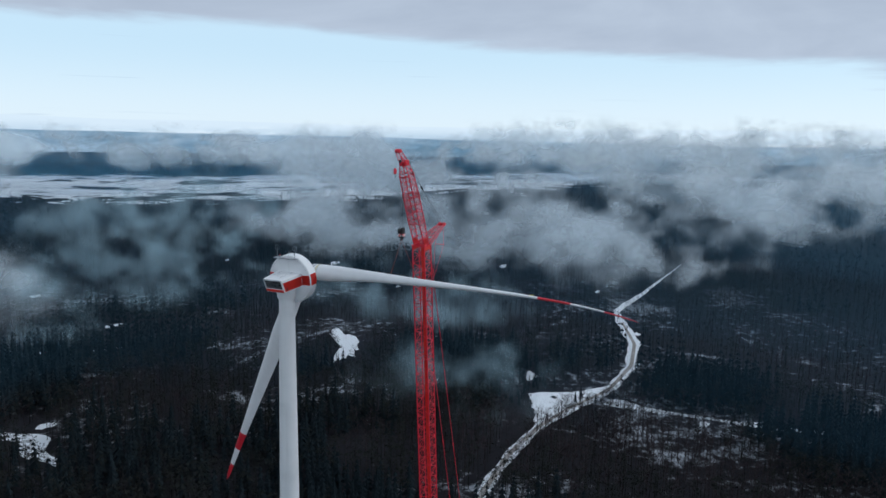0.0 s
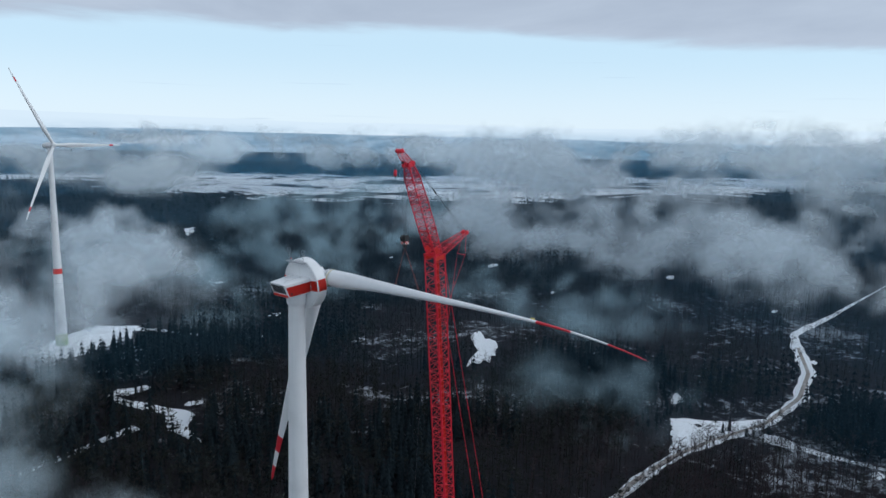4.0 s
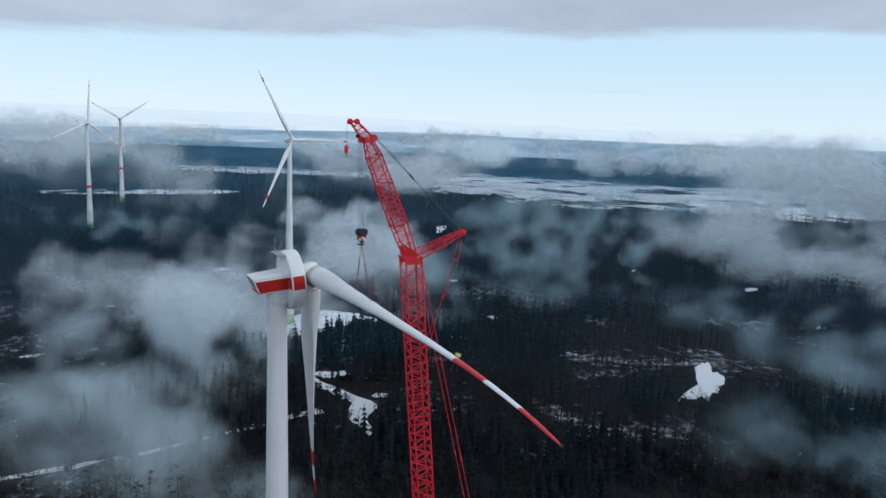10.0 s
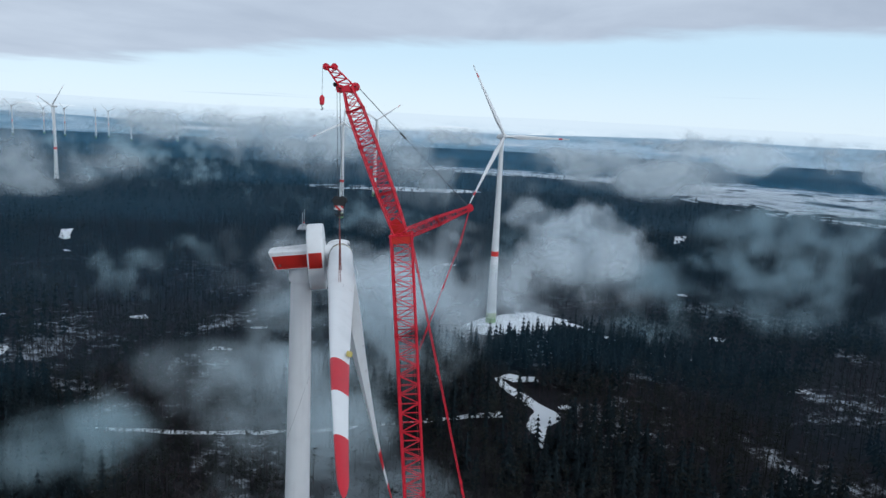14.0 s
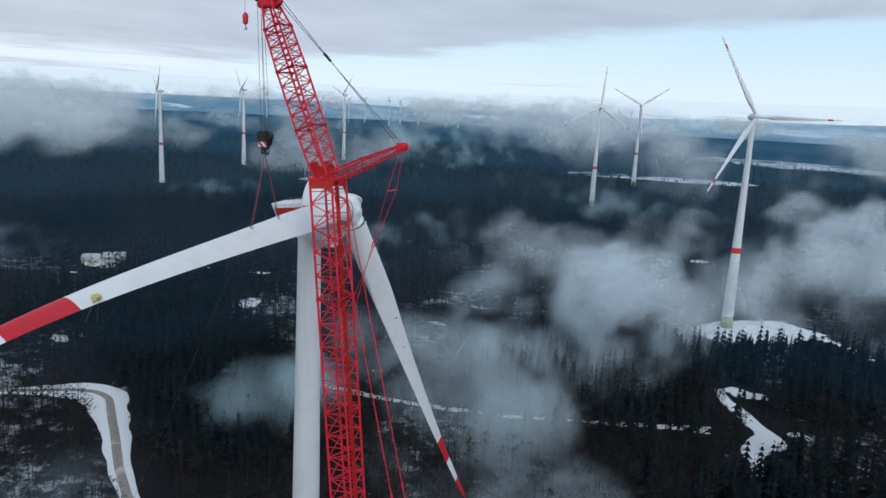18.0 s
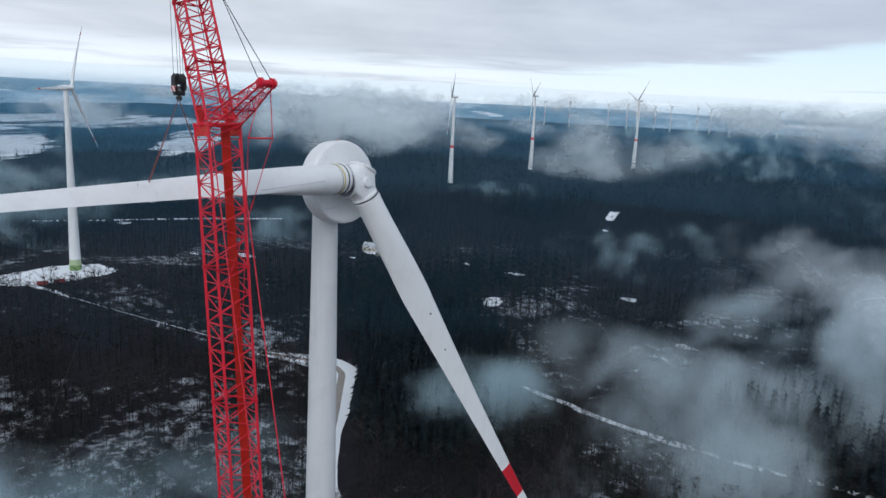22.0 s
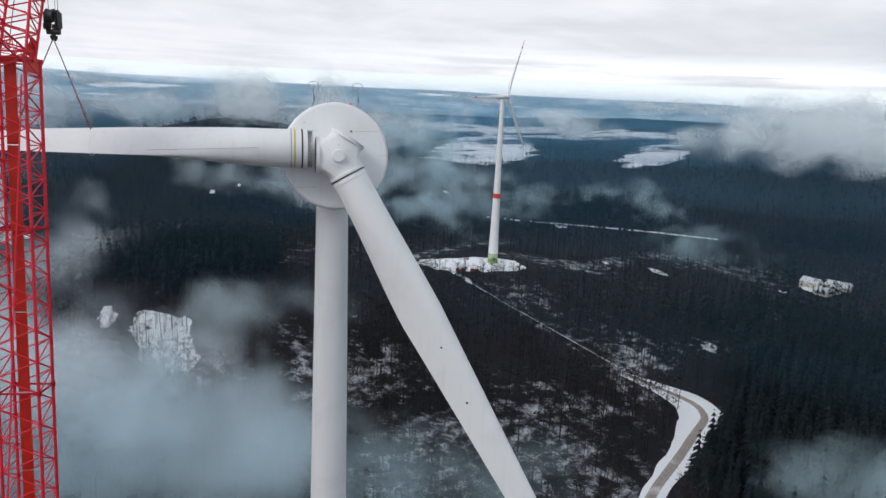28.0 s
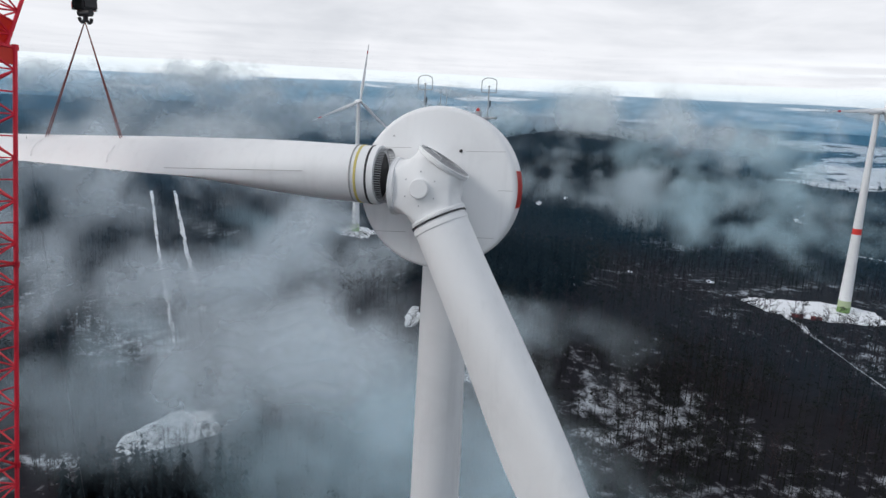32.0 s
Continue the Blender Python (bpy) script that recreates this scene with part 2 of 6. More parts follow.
def ground_material():
    """Forest floor with leaf litter and lying snow; open snow fields further out."""
    m, k, b = material("winter_ground", 0.9)
    k.put(b, "Specular IOR Level", 0.08)
    pos = k.n("ShaderNodeNewGeometry").outputs["Position"]
    xyz = k.n("ShaderNodeSeparateXYZ", Vector=pos)
    r = k.math("SQRT", k.math("ADD", k.math("MULTIPLY", xyz.outputs[0], xyz.outputs[0]), k.math("MULTIPLY", xyz.outputs[1], xyz.outputs[1])))
    flatpos = k.scaled(pos, (1, 1, 0))
    patch = k.noise(flatpos, 0.0095, 4, 0.6, 0.6)
    fine = k.noise(flatpos, 0.13, 6, 0.7, 0.3)
    litter = k.mix(fine, rgb(0.010, 0.011, 0.015), rgb(0.030, 0.028, 0.034))
    lying = k.ramp(k.math("ADD", k.math("MULTIPLY", patch, 0.62), k.math("MULTIPLY", fine, 0.45)), 0.575, 0.69)
    near = k.mix(k.math("MULTIPLY", lying, 0.75), litter, rgb(0.62, 0.66, 0.72))
    # far off: fields under snow between dark woods
    rough_edge = k.math("MULTIPLY", k.math("SUBTRACT", k.noise(flatpos, 0.0042, 6, 0.62, 0.6), 0.5), 2.4)
    rough_edge = k.math("ADD", rough_edge, k.math("MULTIPLY", k.math("SUBTRACT", k.noise(k.scaled(flatpos, (1.0, 0.35, 1)), 0.02, 5, 0.65, 0.8), 0.5), 2.2))
    field = 0.0
    for cx, cy, half, wide, turn in FIELDS:
        c, w = math.cos(radians(turn)), math.sin(radians(turn))
        dx, dy = k.math("SUBTRACT", xyz.outputs[0], cx), k.math("SUBTRACT", xyz.outputs[1], cy)
        u = k.math("DIVIDE", k.math("ADD", k.math("MULTIPLY", dx, c), k.math("MULTIPLY", dy, w)), half)
        v = k.math("DIVIDE", k.math("SUBTRACT", k.math("MULTIPLY", dy, c), k.math("MULTIPLY", dx, w)), wide)
        e = k.math("ADD", k.math("ADD", k.math("MULTIPLY", u, u), k.math("MULTIPLY", v, v)), rough_edge)
        field = k.math("MAXIMUM", field, k.ramp(e, 1.05, 0.97))
    plots = k.n("ShaderNodeTexVoronoi", Vector=k.scaled(flatpos, (0.0022, 0.0050, 1)), Scale=1.0)
    plots.distance = "CHEBYCHEV"
    shade = k.math("ADD", 0.62, k.math("MULTIPLY", k.n("ShaderNodeSeparateColor", Color=plots.outputs["Color"]).outputs[0], 0.2))
    snowy = k.n("ShaderNodeCombineXYZ", X=k.math("MULTIPLY", shade, 0.95), Y=shade, Z=k.math("MULTIPLY", shade, 1.05))
    woods = k.mix(fine, rgb(0.006, 0.009, 0.012), rgb(0.014, 0.018, 0.022))
    copse = k.ramp(k.noise(flatpos, 0.0060, 6, 0.68, 0.4), 0.53, 0.57)
    far = k.mix(k.math("MULTIPLY", field, k.math("SUBTRACT", 1.0, copse)), woods, snowy.outputs[0])
    k.put(b, "Base Color", k.mix(k.ramp(r, 380, 760), near, far))
    bp = k.n("ShaderNodeBump", Strength=0.6, Distance=0.8, Height=fine)
    k.put(b, "Normal", bp.outputs[0])
    return m


SNOW, TRACK, GROUND = snow_material(), track_material(), ground_material()


def foliage(name, a, b_, rough=0.85):
    m, k, b = material(name, rough)
    k.put(b, "Specular IOR Level", 0.05)
    isl = k.n("ShaderNodeNewGeometry")
    pos = k.noise(isl.outputs["Position"], 0.02, 3, 0.55)
    f = k.math("ADD", k.math("MULTIPLY", isl.outputs["Random Per Island"], 0.6), k.math("MULTIPLY", pos, 0.5), clamp=True)
    k.put(b, "Base Color", k.mix(f, rgb(*a), rgb(*b_)))
    return m


NEEDLE = foliage("spruce_needles", (0.007, 0.012, 0.016), (0.015, 0.023, 0.028))
BARK = foliage("bare_beech_bark", (0.017, 0.014, 0.017), (0.060, 0.050, 0.053))
CANOPY = foliage("leafless_canopy", (0.014, 0.010, 0.013), (0.034, 0.024, 0.027))
PINE = foliage("pine_crown", (0.008, 0.012, 0.012), (0.030, 0.031, 0.028))
FARWOOD = foliage("far_woodland", (0.006, 0.012, 0.015), (0.018, 0.025, 0.028))


def mist_material(name, size, density, col, detail, ragged):
    """Drifting mist: soft scattering, torn by turbulence (size: metres of its billows) and thinning towards the edge of its bank."""
    m = bpy.data.materials.new(name)
    m.use_nodes = True
    k = Nodes(m.node_tree)
    co = k.n("ShaderNodeTexCoord")
    mid = k.n("ShaderNodeVectorMath", i0=co.outputs["Generated"], i1=(-0.5, -0.5, -0.5))
    ln = k.n("ShaderNodeVectorMath", i0=mid.outputs[0])
    ln.operation = "LENGTH"
    d = k.math("MULTIPLY", ln.outputs["Value"], 2.0)
    shift = k.math("MULTIPLY", k.n("ShaderNodeObjectInfo").outputs["Random"], 90.0)
    off = k.n("ShaderNodeCombineXYZ", X=shift, Y=shift, Z=shift)
    pos = k.n("ShaderNodeVectorMath", i0=k.scaled(co.outputs["Object"], (1 / size, 0.3 / size, 1.3 / size)), i1=off.outputs[0]).outputs[0]
    big = k.noise(pos, 0.55, 2.0, 0.5, 0.0)
    puff = k.noise(pos, 1.6, detail, 0.52, 0.2)
    torn = k.math("ADD", k.math("MULTIPLY", big, 0.5), k.math("MULTIPLY", puff, 0.5))
    torn = k.math("MULTIPLY", k.math("SUBTRACT", torn, 0.5), ragged)
    body = k.math("SUBTRACT", 0.54, k.math("MULTIPLY", k.math("POWER", d, 1.5), 0.88))
    v = k.math("ADD", body, torn)
    a = k.math("MULTIPLY", k.ramp(v, 0.0, 1.05), density)
    a = k.math("MULTIPLY", a, k.ramp(d, 1.0, 0.72))
    tr = k.n("ShaderNodeBsdfTransparent")
    df = k.n("ShaderNodeBsdfDiffuse", Color=rgb(*col))
    tl = k.n("ShaderNodeBsdfTranslucent", Color=rgb(*col))
    sc = k.n("ShaderNodeMixShader", i0=0.5, i1=df, i2=tl)
    mx = k.n("ShaderNodeMixShader", i0=a, i1=tr, i2=sc)
    k.n("ShaderNodeOutputMaterial", Surface=mx)
    return m


MIST = mist_material("drifting_mist", 66.0, 0.44, (0.85, 0.93, 0.98), 5.5, 5.6)
MIST_MID = mist_material("middling_mist", 50.0, 0.25, (0.76, 0.90, 0.97), 5.5, 6.6)
MIST_THIN = mist_material("thin_mist", 42.0, 0.21, (0.64, 0.86, 0.95), 5.5, 6.4)
MIST_FAINT = mist_material("faint_mist", 34.0, 0.13, (0.62, 0.85, 0.95), 5.0, 6.0)
MIST_FAR = mist_material("distant_mist", 140.0, 0.50, (0.86, 0.94, 0.98), 5.0, 5.4)
CLOUD = mist_material("horizon_cloud", 170.0, 0.55, (0.94, 0.97, 0.98), 4.5, 3.2)


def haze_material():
    """Winter haze put into blue see-through shells, thicker towards the ground and outwards."""
    m = bpy.data.materials.new("blue_haze_tint")
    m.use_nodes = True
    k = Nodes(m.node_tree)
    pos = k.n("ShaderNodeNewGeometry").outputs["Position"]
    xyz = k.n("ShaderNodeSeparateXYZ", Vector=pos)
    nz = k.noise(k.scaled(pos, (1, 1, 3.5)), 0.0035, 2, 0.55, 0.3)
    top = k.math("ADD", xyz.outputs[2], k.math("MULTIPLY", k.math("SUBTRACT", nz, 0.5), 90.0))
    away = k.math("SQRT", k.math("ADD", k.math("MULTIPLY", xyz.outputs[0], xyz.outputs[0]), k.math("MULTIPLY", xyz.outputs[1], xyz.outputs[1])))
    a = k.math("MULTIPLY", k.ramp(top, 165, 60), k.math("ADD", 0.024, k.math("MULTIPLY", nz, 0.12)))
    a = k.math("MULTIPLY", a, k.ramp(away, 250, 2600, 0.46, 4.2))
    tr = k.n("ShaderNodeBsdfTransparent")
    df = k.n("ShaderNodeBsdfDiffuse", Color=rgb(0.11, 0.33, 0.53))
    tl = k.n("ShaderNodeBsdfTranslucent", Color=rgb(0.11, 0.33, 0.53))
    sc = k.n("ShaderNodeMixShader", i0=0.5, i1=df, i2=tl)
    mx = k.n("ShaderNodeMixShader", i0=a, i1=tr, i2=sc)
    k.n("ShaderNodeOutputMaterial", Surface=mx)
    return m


HAZE = haze_material()


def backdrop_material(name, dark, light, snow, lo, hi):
    """Glowing far-ridge backdrop: haze and mist bands are painted into its colour."""
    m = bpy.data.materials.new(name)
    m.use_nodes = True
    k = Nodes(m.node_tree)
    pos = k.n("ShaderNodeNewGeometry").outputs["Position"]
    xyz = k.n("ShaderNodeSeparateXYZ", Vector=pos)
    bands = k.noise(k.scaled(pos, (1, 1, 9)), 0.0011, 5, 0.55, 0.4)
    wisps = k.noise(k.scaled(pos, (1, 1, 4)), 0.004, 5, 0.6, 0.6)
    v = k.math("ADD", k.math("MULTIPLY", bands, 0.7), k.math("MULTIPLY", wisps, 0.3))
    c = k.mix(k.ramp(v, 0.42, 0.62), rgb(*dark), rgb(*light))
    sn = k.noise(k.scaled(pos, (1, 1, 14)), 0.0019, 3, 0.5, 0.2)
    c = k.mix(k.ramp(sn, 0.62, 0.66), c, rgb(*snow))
    # paler towards the top: haze put into the colour
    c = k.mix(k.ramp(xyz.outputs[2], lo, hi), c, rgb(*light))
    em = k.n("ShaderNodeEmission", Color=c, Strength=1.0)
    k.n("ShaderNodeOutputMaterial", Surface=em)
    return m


# ------------------------------------------------------------------ mesh helpers
def mesh_of(name, bm, mats, smooth=False):
    me = bpy.data.meshes.new(name)
    bmesh.ops.recalc_face_normals(bm, faces=bm.faces)
    bm.to_mesh(me)
    bm.free()
    for m in mats if isinstance(mats, (list, tuple)) else [mats]:
        me.materials.append(m)
    if smooth:
        me.polygons.foreach_set("use_smooth", [True] * len(me.polygons))
        if smooth != "all":
            me.set_sharp_from_angle(angle=radians(38))
    return me


def part(name, bm, mats, parent, label="", smooth=False, kind=""):
    """One mesh object under a thing or a part, in the parent's space."""
    ob = new(name, mesh_of(name, bm, mats, smooth) if isinstance(bm, bmesh.types.BMesh) else bm)
    ob.parent = parent
    return tagged(ob, label, kind=kind)


def thing(name, label, category, m=None, group="", kind="", data=None):
    ob = new(name, data)
    if m is not None:
        ob.matrix_world = m
    return tagged(ob, label, category, group, kind)


def tube(bm, a, b, r0, r1=None, n=8, caps=True):
    a, b = Vector(a), Vector(b)
    r1 = r0 if r1 is None else r1
    d = (b - a).normalized()
    u = d.orthogonal().normalized()
    w = d.cross(u)
    rings = []
    for p, r in ((a, r0), (b, r1)):
        rings.append([bm.verts.new(p + (u * math.cos(t) + w * math.sin(t)) * r) for t in (2 * math.pi * i / n for i in range(n))])
    for i in range(n):
        bm.faces.new((rings[0][i], rings[0][(i + 1) % n], rings[1][(i + 1) % n], rings[1][i]))
    if caps:
        bm.faces.new(rings[0][::-1])
        bm.faces.new(rings[1])
    return bm


def polytube(bm, pts, r, n=6):
    for a, b in zip(pts, pts[1:]):
        tube(bm, a, b, r, n=n)
    return bm


def box(bm, c, s, bevel=0.0, rot=None):
    v = bmesh.ops.create_cube(bm, size=1)["verts"]
    bmesh.ops.scale(bm, vec=s, verts=v)
    if bevel:
        e = list({e for x in v for e in x.link_edges})
        v = [x for x in bmesh.ops.bevel(bm, geom=e, offset=bevel, segments=2, affect="EDGES")["verts"]]
        v = list({x for x in v})
    if rot is not None:
        bmesh.ops.rotate(bm, cent=(0, 0, 0), matrix=rot, verts=v)
    bmesh.ops.translate(bm, vec=c, verts=v)
    return bm


def lathe(bm, profile, n=48, axis="x", a0=0.0, a1=2 * math.pi):
    """Turn (along, radius) points about an axis."""
    full = abs(a1 - a0 - 2 * math.pi) < 1e-6
    k = n if full else n + 1
    rings = []
    for s, r in profile:
        ring = []
        for i in range(k):
            t = a0 + (a1 - a0) * i / n
            c, w = r * math.cos(t), r * math.sin(t)
            ring.append(bm.verts.new((s, c, w) if axis == "x" else (c, w, s)))
        rings.append(ring)
    for p, q in zip(rings, rings[1:]):
        for i in range(n):
            j = (i + 1) % k
            bm.faces.new((p[i], p[j], q[j], q[i]))
    if full:
        for ring, flip in ((rings[0], True), (rings[-1], False)):
            if (ring[0].co - ring[n // 2].co).length > 1e-4:
                bm.faces.new(ring[::-1] if flip else ring)
    return bm


def frame_of(x, y, z, at):
    """A pose from three axes and a place."""
    m = Matrix((x, y, z)).transposed().to_4x4()
    m.translation = at
    return m


# ------------------------------------------------------------------ ground
HILLS = [(-421, 150, 18, 110), (110, 395, 19, 95), (320, 190, 8, 80), (1200, 400, 18, 350), (-200, 330, 10, 90), (325, 46, -5, 90), (-1000, -60, 85, 170), (-385, -75, 36, 75)]


def ground_z(x, y):
    x, y = np.asarray(x, float), np.asarray(y, float)
    r = np.hypot(x, y)
    z = -4 + 0.018 * np.clip(r - 300, 0, 2500)
    z = z + np.clip((y + 0.35 * x + 100) / 700, 0, 1) * 0.11 * np.clip(r - 650, 0, 280)
    for hx, hy, h, s in HILLS:
        z = z + h * np.exp(-((x - hx) ** 2 + (y - hy) ** 2) / (2 * s * s))
    return z


def gz(x, y):
    return float(ground_z(x, y))


def fast_mesh(name, verts, faces, mats, smooth=False):
    """A mesh from numpy arrays of corners and of equal-sized faces."""
    me = bpy.data.meshes.new(name)
    k = faces.shape[1]
    me.vertices.add(len(verts))
    me.vertices.foreach_set("co", np.ascontiguousarray(verts, np.float32).ravel())
    me.loops.add(faces.size)
    me.loops.foreach_set("vertex_index", np.ascontiguousarray(faces, np.int32).ravel())
    me.polygons.add(len(faces))
    me.polygons.foreach_set("loop_start", np.arange(0, faces.size, k, dtype=np.int32))
    me.polygons.foreach_set("use_smooth", np.full(len(faces), bool(smooth)))
    me.update(calc_edges=True)
    me.materials.append(mats)
    return me


def build_ground():
    na = 300
    radii = np.concatenate([np.linspace(8, 700, 84), np.geomspace(715, 4500, 60)])
    a = np.linspace(0, 2 * np.pi, na, endpoint=False)
    R, A = np.meshgrid(radii, a, indexing="ij")
    X, Y = R * np.cos(A), R * np.sin(A)
    Z = ground_z(X, Y)
    v = np.stack([X, Y, Z], -1).reshape(-1, 3)
    v = np.vstack([v, [[0, 0, gz(0, 0)]]])
    i, j = np.meshgrid(np.arange(len(radii) - 1), np.arange(na), indexing="ij")
    j2 = (j + 1) % na
    f = np.stack([i * na + j, (i + 1) * na + j, (i + 1) * na + j2, i * na + j2], -1).reshape(-1, 4)
    c = len(v) - 1
    jj = np.arange(0, na, 2)
    f = np.vstack([f, np.stack([np.full(len(jj), c), jj, jj + 1, (jj + 2) % na], -1)])
    ob = new("ground", fast_mesh("ground", v, f, GROUND, True))
    tagged(ob, "rolling winter forest floor with leaf litter and patchy snow", "ground", kind="structure")


build_ground()


def ribbon(name, pts, widths, mat, label, category, lift=0.25, ragged=0.0, seed=1):
    """A strip that follows the ground along a line, with uneven edges."""
    rnd = random.Random(seed)
    line = []
    for (x0, y0), (x1, y1) in zip(pts, pts[1:]):
        n = max(1, int(math.hypot(x1 - x0, y1 - y0) / 3.5))
        line += [(x0 + (x1 - x0) * i / n, y0 + (y1 - y0) * i / n) for i in range(n)]
    line.append(pts[-1])
    for _ in range(2):
        line = [line[0]] + [((p[0] + 2 * q[0] + s[0]) / 4, (p[1] + 2 * q[1] + s[1]) / 4) for p, q, s in zip(line, line[1:], line[2:])] + [line[-1]]
    bm = bmesh.new()
    rows = []
    edge = {}
    for side in (-1, 1):
        u = [rnd.uniform(-1, 1) for _ in line]
        for _ in range(2):
            u = [(u[max(i - 1, 0)] + u[i] + u[min(i + 1, len(u) - 1)]) / 3 for i in range(len(u))]
        edge[side] = [2.2 * v for v in u]
    for i, (x, y) in enumerate(line):
        p, q = line[max(i - 1, 0)], line[min(i + 1, len(line) - 1)]
        dx, dy = q[0] - p[0], q[1] - p[1]
        d = math.hypot(dx, dy) or 1
        u = i / (len(line) - 1) * (len(widths) - 1)
        w = widths[int(u)] + (widths[min(int(u) + 1, len(widths) - 1)] - widths[int(u)]) * (u - int(u))
        row = []
        for s in (-1, -0.5, 0, 0.5, 1):
            o = s * w / 2 * (1 + (ragged * edge[s][i] if abs(s) == 1 else 0))
            px, py = x - dy / d * o, y + dx / d * o
            row.append(bm.verts.new((px, py, gz(px, py) + lift + (0.45 if abs(s) < 1 else 0.1))))
        rows.append(row)
    for a, b in zip(rows, rows[1:]):
        for i in range(4):
            bm.faces.new((a[i], a[i + 1], b[i + 1], b[i]))
    ob = new(name, mesh_of(name, bm, mat, "all"))
    OPEN.append((np.array(line), np.array([max(widths) / 2])))
    return tagged(ob, label, category, kind="structure")


def clearing(name, pts, mat, label, category="snow clearing", lift=0.65, ragged=0.14, seed=2, bare=True):
    """A patch of open ground with an uneven outline, domed gently over the ground below."""
    rnd = random.Random(seed)
    cx, cy = sum(p[0] for p in pts) / len(pts), sum(p[1] for p in pts) / len(pts)
    out = []
    for (x0, y0), (x1, y1) in zip(pts, pts[1:] + pts[:1]):
        n = max(1, int(math.hypot(x1 - x0, y1 - y0) / 2.5))
        out += [(x0 + (x1 - x0) * i / n, y0 + (y1 - y0) * i / n) for i in range(n)]
    n = len(out)
    wave = [(k, rnd.uniform(0, 6.28), ragged * rnd.uniform(0.5, 1.0) / k ** 0.5) for k in (2, 3, 5, 7, 11)]
    swell = [1 + sum(a * math.sin(k * 6.283 * i / n + ph) for k, ph, a in wave) * 0.7 + rnd.uniform(-0.25, 0.25) * ragged for i in range(n)]
    bm = bmesh.new()
    rings = []
    for s in (1.0, 0.8, 0.55, 0.3):
        ring = []
        for (x, y), wide in zip(out, swell):
            k = s * (wide if s == 1 else min(wide, 1.0))
            px, py = cx + (x - cx) * k, cy + (y - cy) * k
            ring.append(bm.verts.new((px, py, gz(px, py) + lift - (0.25 if s == 1 else 0))))
        rings.append(ring)
    mid = bm.verts.new((cx, cy, gz(cx, cy) + lift))
    for a, b in zip(rings, rings[1:]):
        for i in range(n):
            bm.faces.new((a[i], a[(i + 1) % n], b[(i + 1) % n], b[i]))
    for i in range(n):
        bm.faces.new((rings[-1][i], rings[-1][(i + 1) % n], mid))
    ob = new(name, mesh_of(name, bm, mat, "all"))
    if bare:
        AREAS.append(np.array([(cx + (x - cx) * w, cy + (y - cy) * w) for (x, y), w in zip(out, swell)]))
    return tagged(ob, label, category, kind="structure")


OPEN, AREAS = [], []
MAIN_ROAD = [(120, 20), (176, 22), (227, 25), (272, 22), (308, 14), (352, -3), (406, -9), (458, -3), (514, 17), (552, 30), (600, 22), (663, 14), (775, -6)]
ribbon("road_verge", MAIN_ROAD, [5, 5, 6, 6.5, 7, 8.5, 9.5, 8.5, 7.5, 6.5, 4, 2, 1.2], SNOW, "snowy verge along the forest road", "road verge", 0.18, 0.3, 3)
ribbon("road", MAIN_ROAD[:9], [3, 3.2, 3.4, 3.4, 3.4, 3.4, 3.4, 3.2, 3], TRACK, "wet gravel forest road between snowy verges", "road", 0.42, 0.06, 4)
clearing("snow_clearing_1", [(322, 46), (330, 30), (342, 14), (362, -3), (345, -6), (322, 6), (300, 17), (272, 24)], SNOW, "open snow-covered forest junction", lift=0.69)
ribbon("side_track", [(332, -6), (327, -44), (325, -92), (329, -134)], [9, 5, 4, 4], SNOW, "narrow snowy side track through the wood", "track", 0.3, 0.5, 5)
clearing("snow_clearing_2", [(322, -84), (330, -92), (328, -112), (318, -106)], SNOW, "small snow patch beside the track", ragged=0.4)
clearing("snow_clearing_3", [(292, 180), (318, 186), (352, 222), (368, 226), (350, 198), (332, 182), (306, 166)], SNOW, "ragged snow clearing in dark wood", ragged=0.4)
clearing("snow_clearing_4", [(410, 732), (430, 742), (446, 764), (432, 766)], SNOW, "small bright snow patch on a wooded slope", ragged=0.3)
ROAD_B = [(-104, 98), (-125, 113), (-145, 132), (-164, 153), (-183, 173), (-190, 181), (-202, 184), (-216, 178), (-240, 165)]
ribbon("bend_verge", ROAD_B, [7, 7, 8, 10, 12, 17, 18, 11, 5], SNOW, "wide snowy verge round a forest bend", "road verge", 0.2, 0.22, 6)
ribbon("bend_track", ROAD_B, [4.2, 4.2, 4.2, 4.2, 4.4, 4.4, 4, 3.6, 3], TRACK, "brown gravel track bending through snow", "track", 0.45, 0.06, 7)
clearing("pad_1", [(-436, 92), (-424, 96), (-404, 102), (-396, 130), (-398, 160), (-412, 172), (-428, 165), (-440, 140), (-438, 118)], SNOW, "snow-covered crane pad at a turbine foot", "turbine pad", ragged=0.15)
ribbon("pad_track", [(-400, 112), (-370, 120), (-339, 131), (-295, 149), (-245, 167)], [5, 0.6, 0.45, 0.55, 0.4], SNOW, "thin snowy ride through the wood", "forest ride", 0.3, 0.9, 8)
clearing("pad_2", [(86, 366), (106, 392), (150, 418), (172, 400), (150, 372), (120, 356), (100, 352)], SNOW, "snow-covered turbine pad on a rise", "turbine pad", ragged=0.12)
ribbon("pad_road", [(160, 396), (182, 380), (204, 350), (224, 338), (250, 330)], [14, 7, 8, 6, 3], SNOW, "snowy access road along a tree line", "track", 0.3, 0.35, 9)
ribbon("forest_ride", [(-120, 236), (-60, 233), (-6, 235), (36, 241), (91, 248)], [3, 4, 3.5, 3.5, 5], SNOW, "straight snowy ride through the wood", "forest ride", 0.3, 0.5, 10)
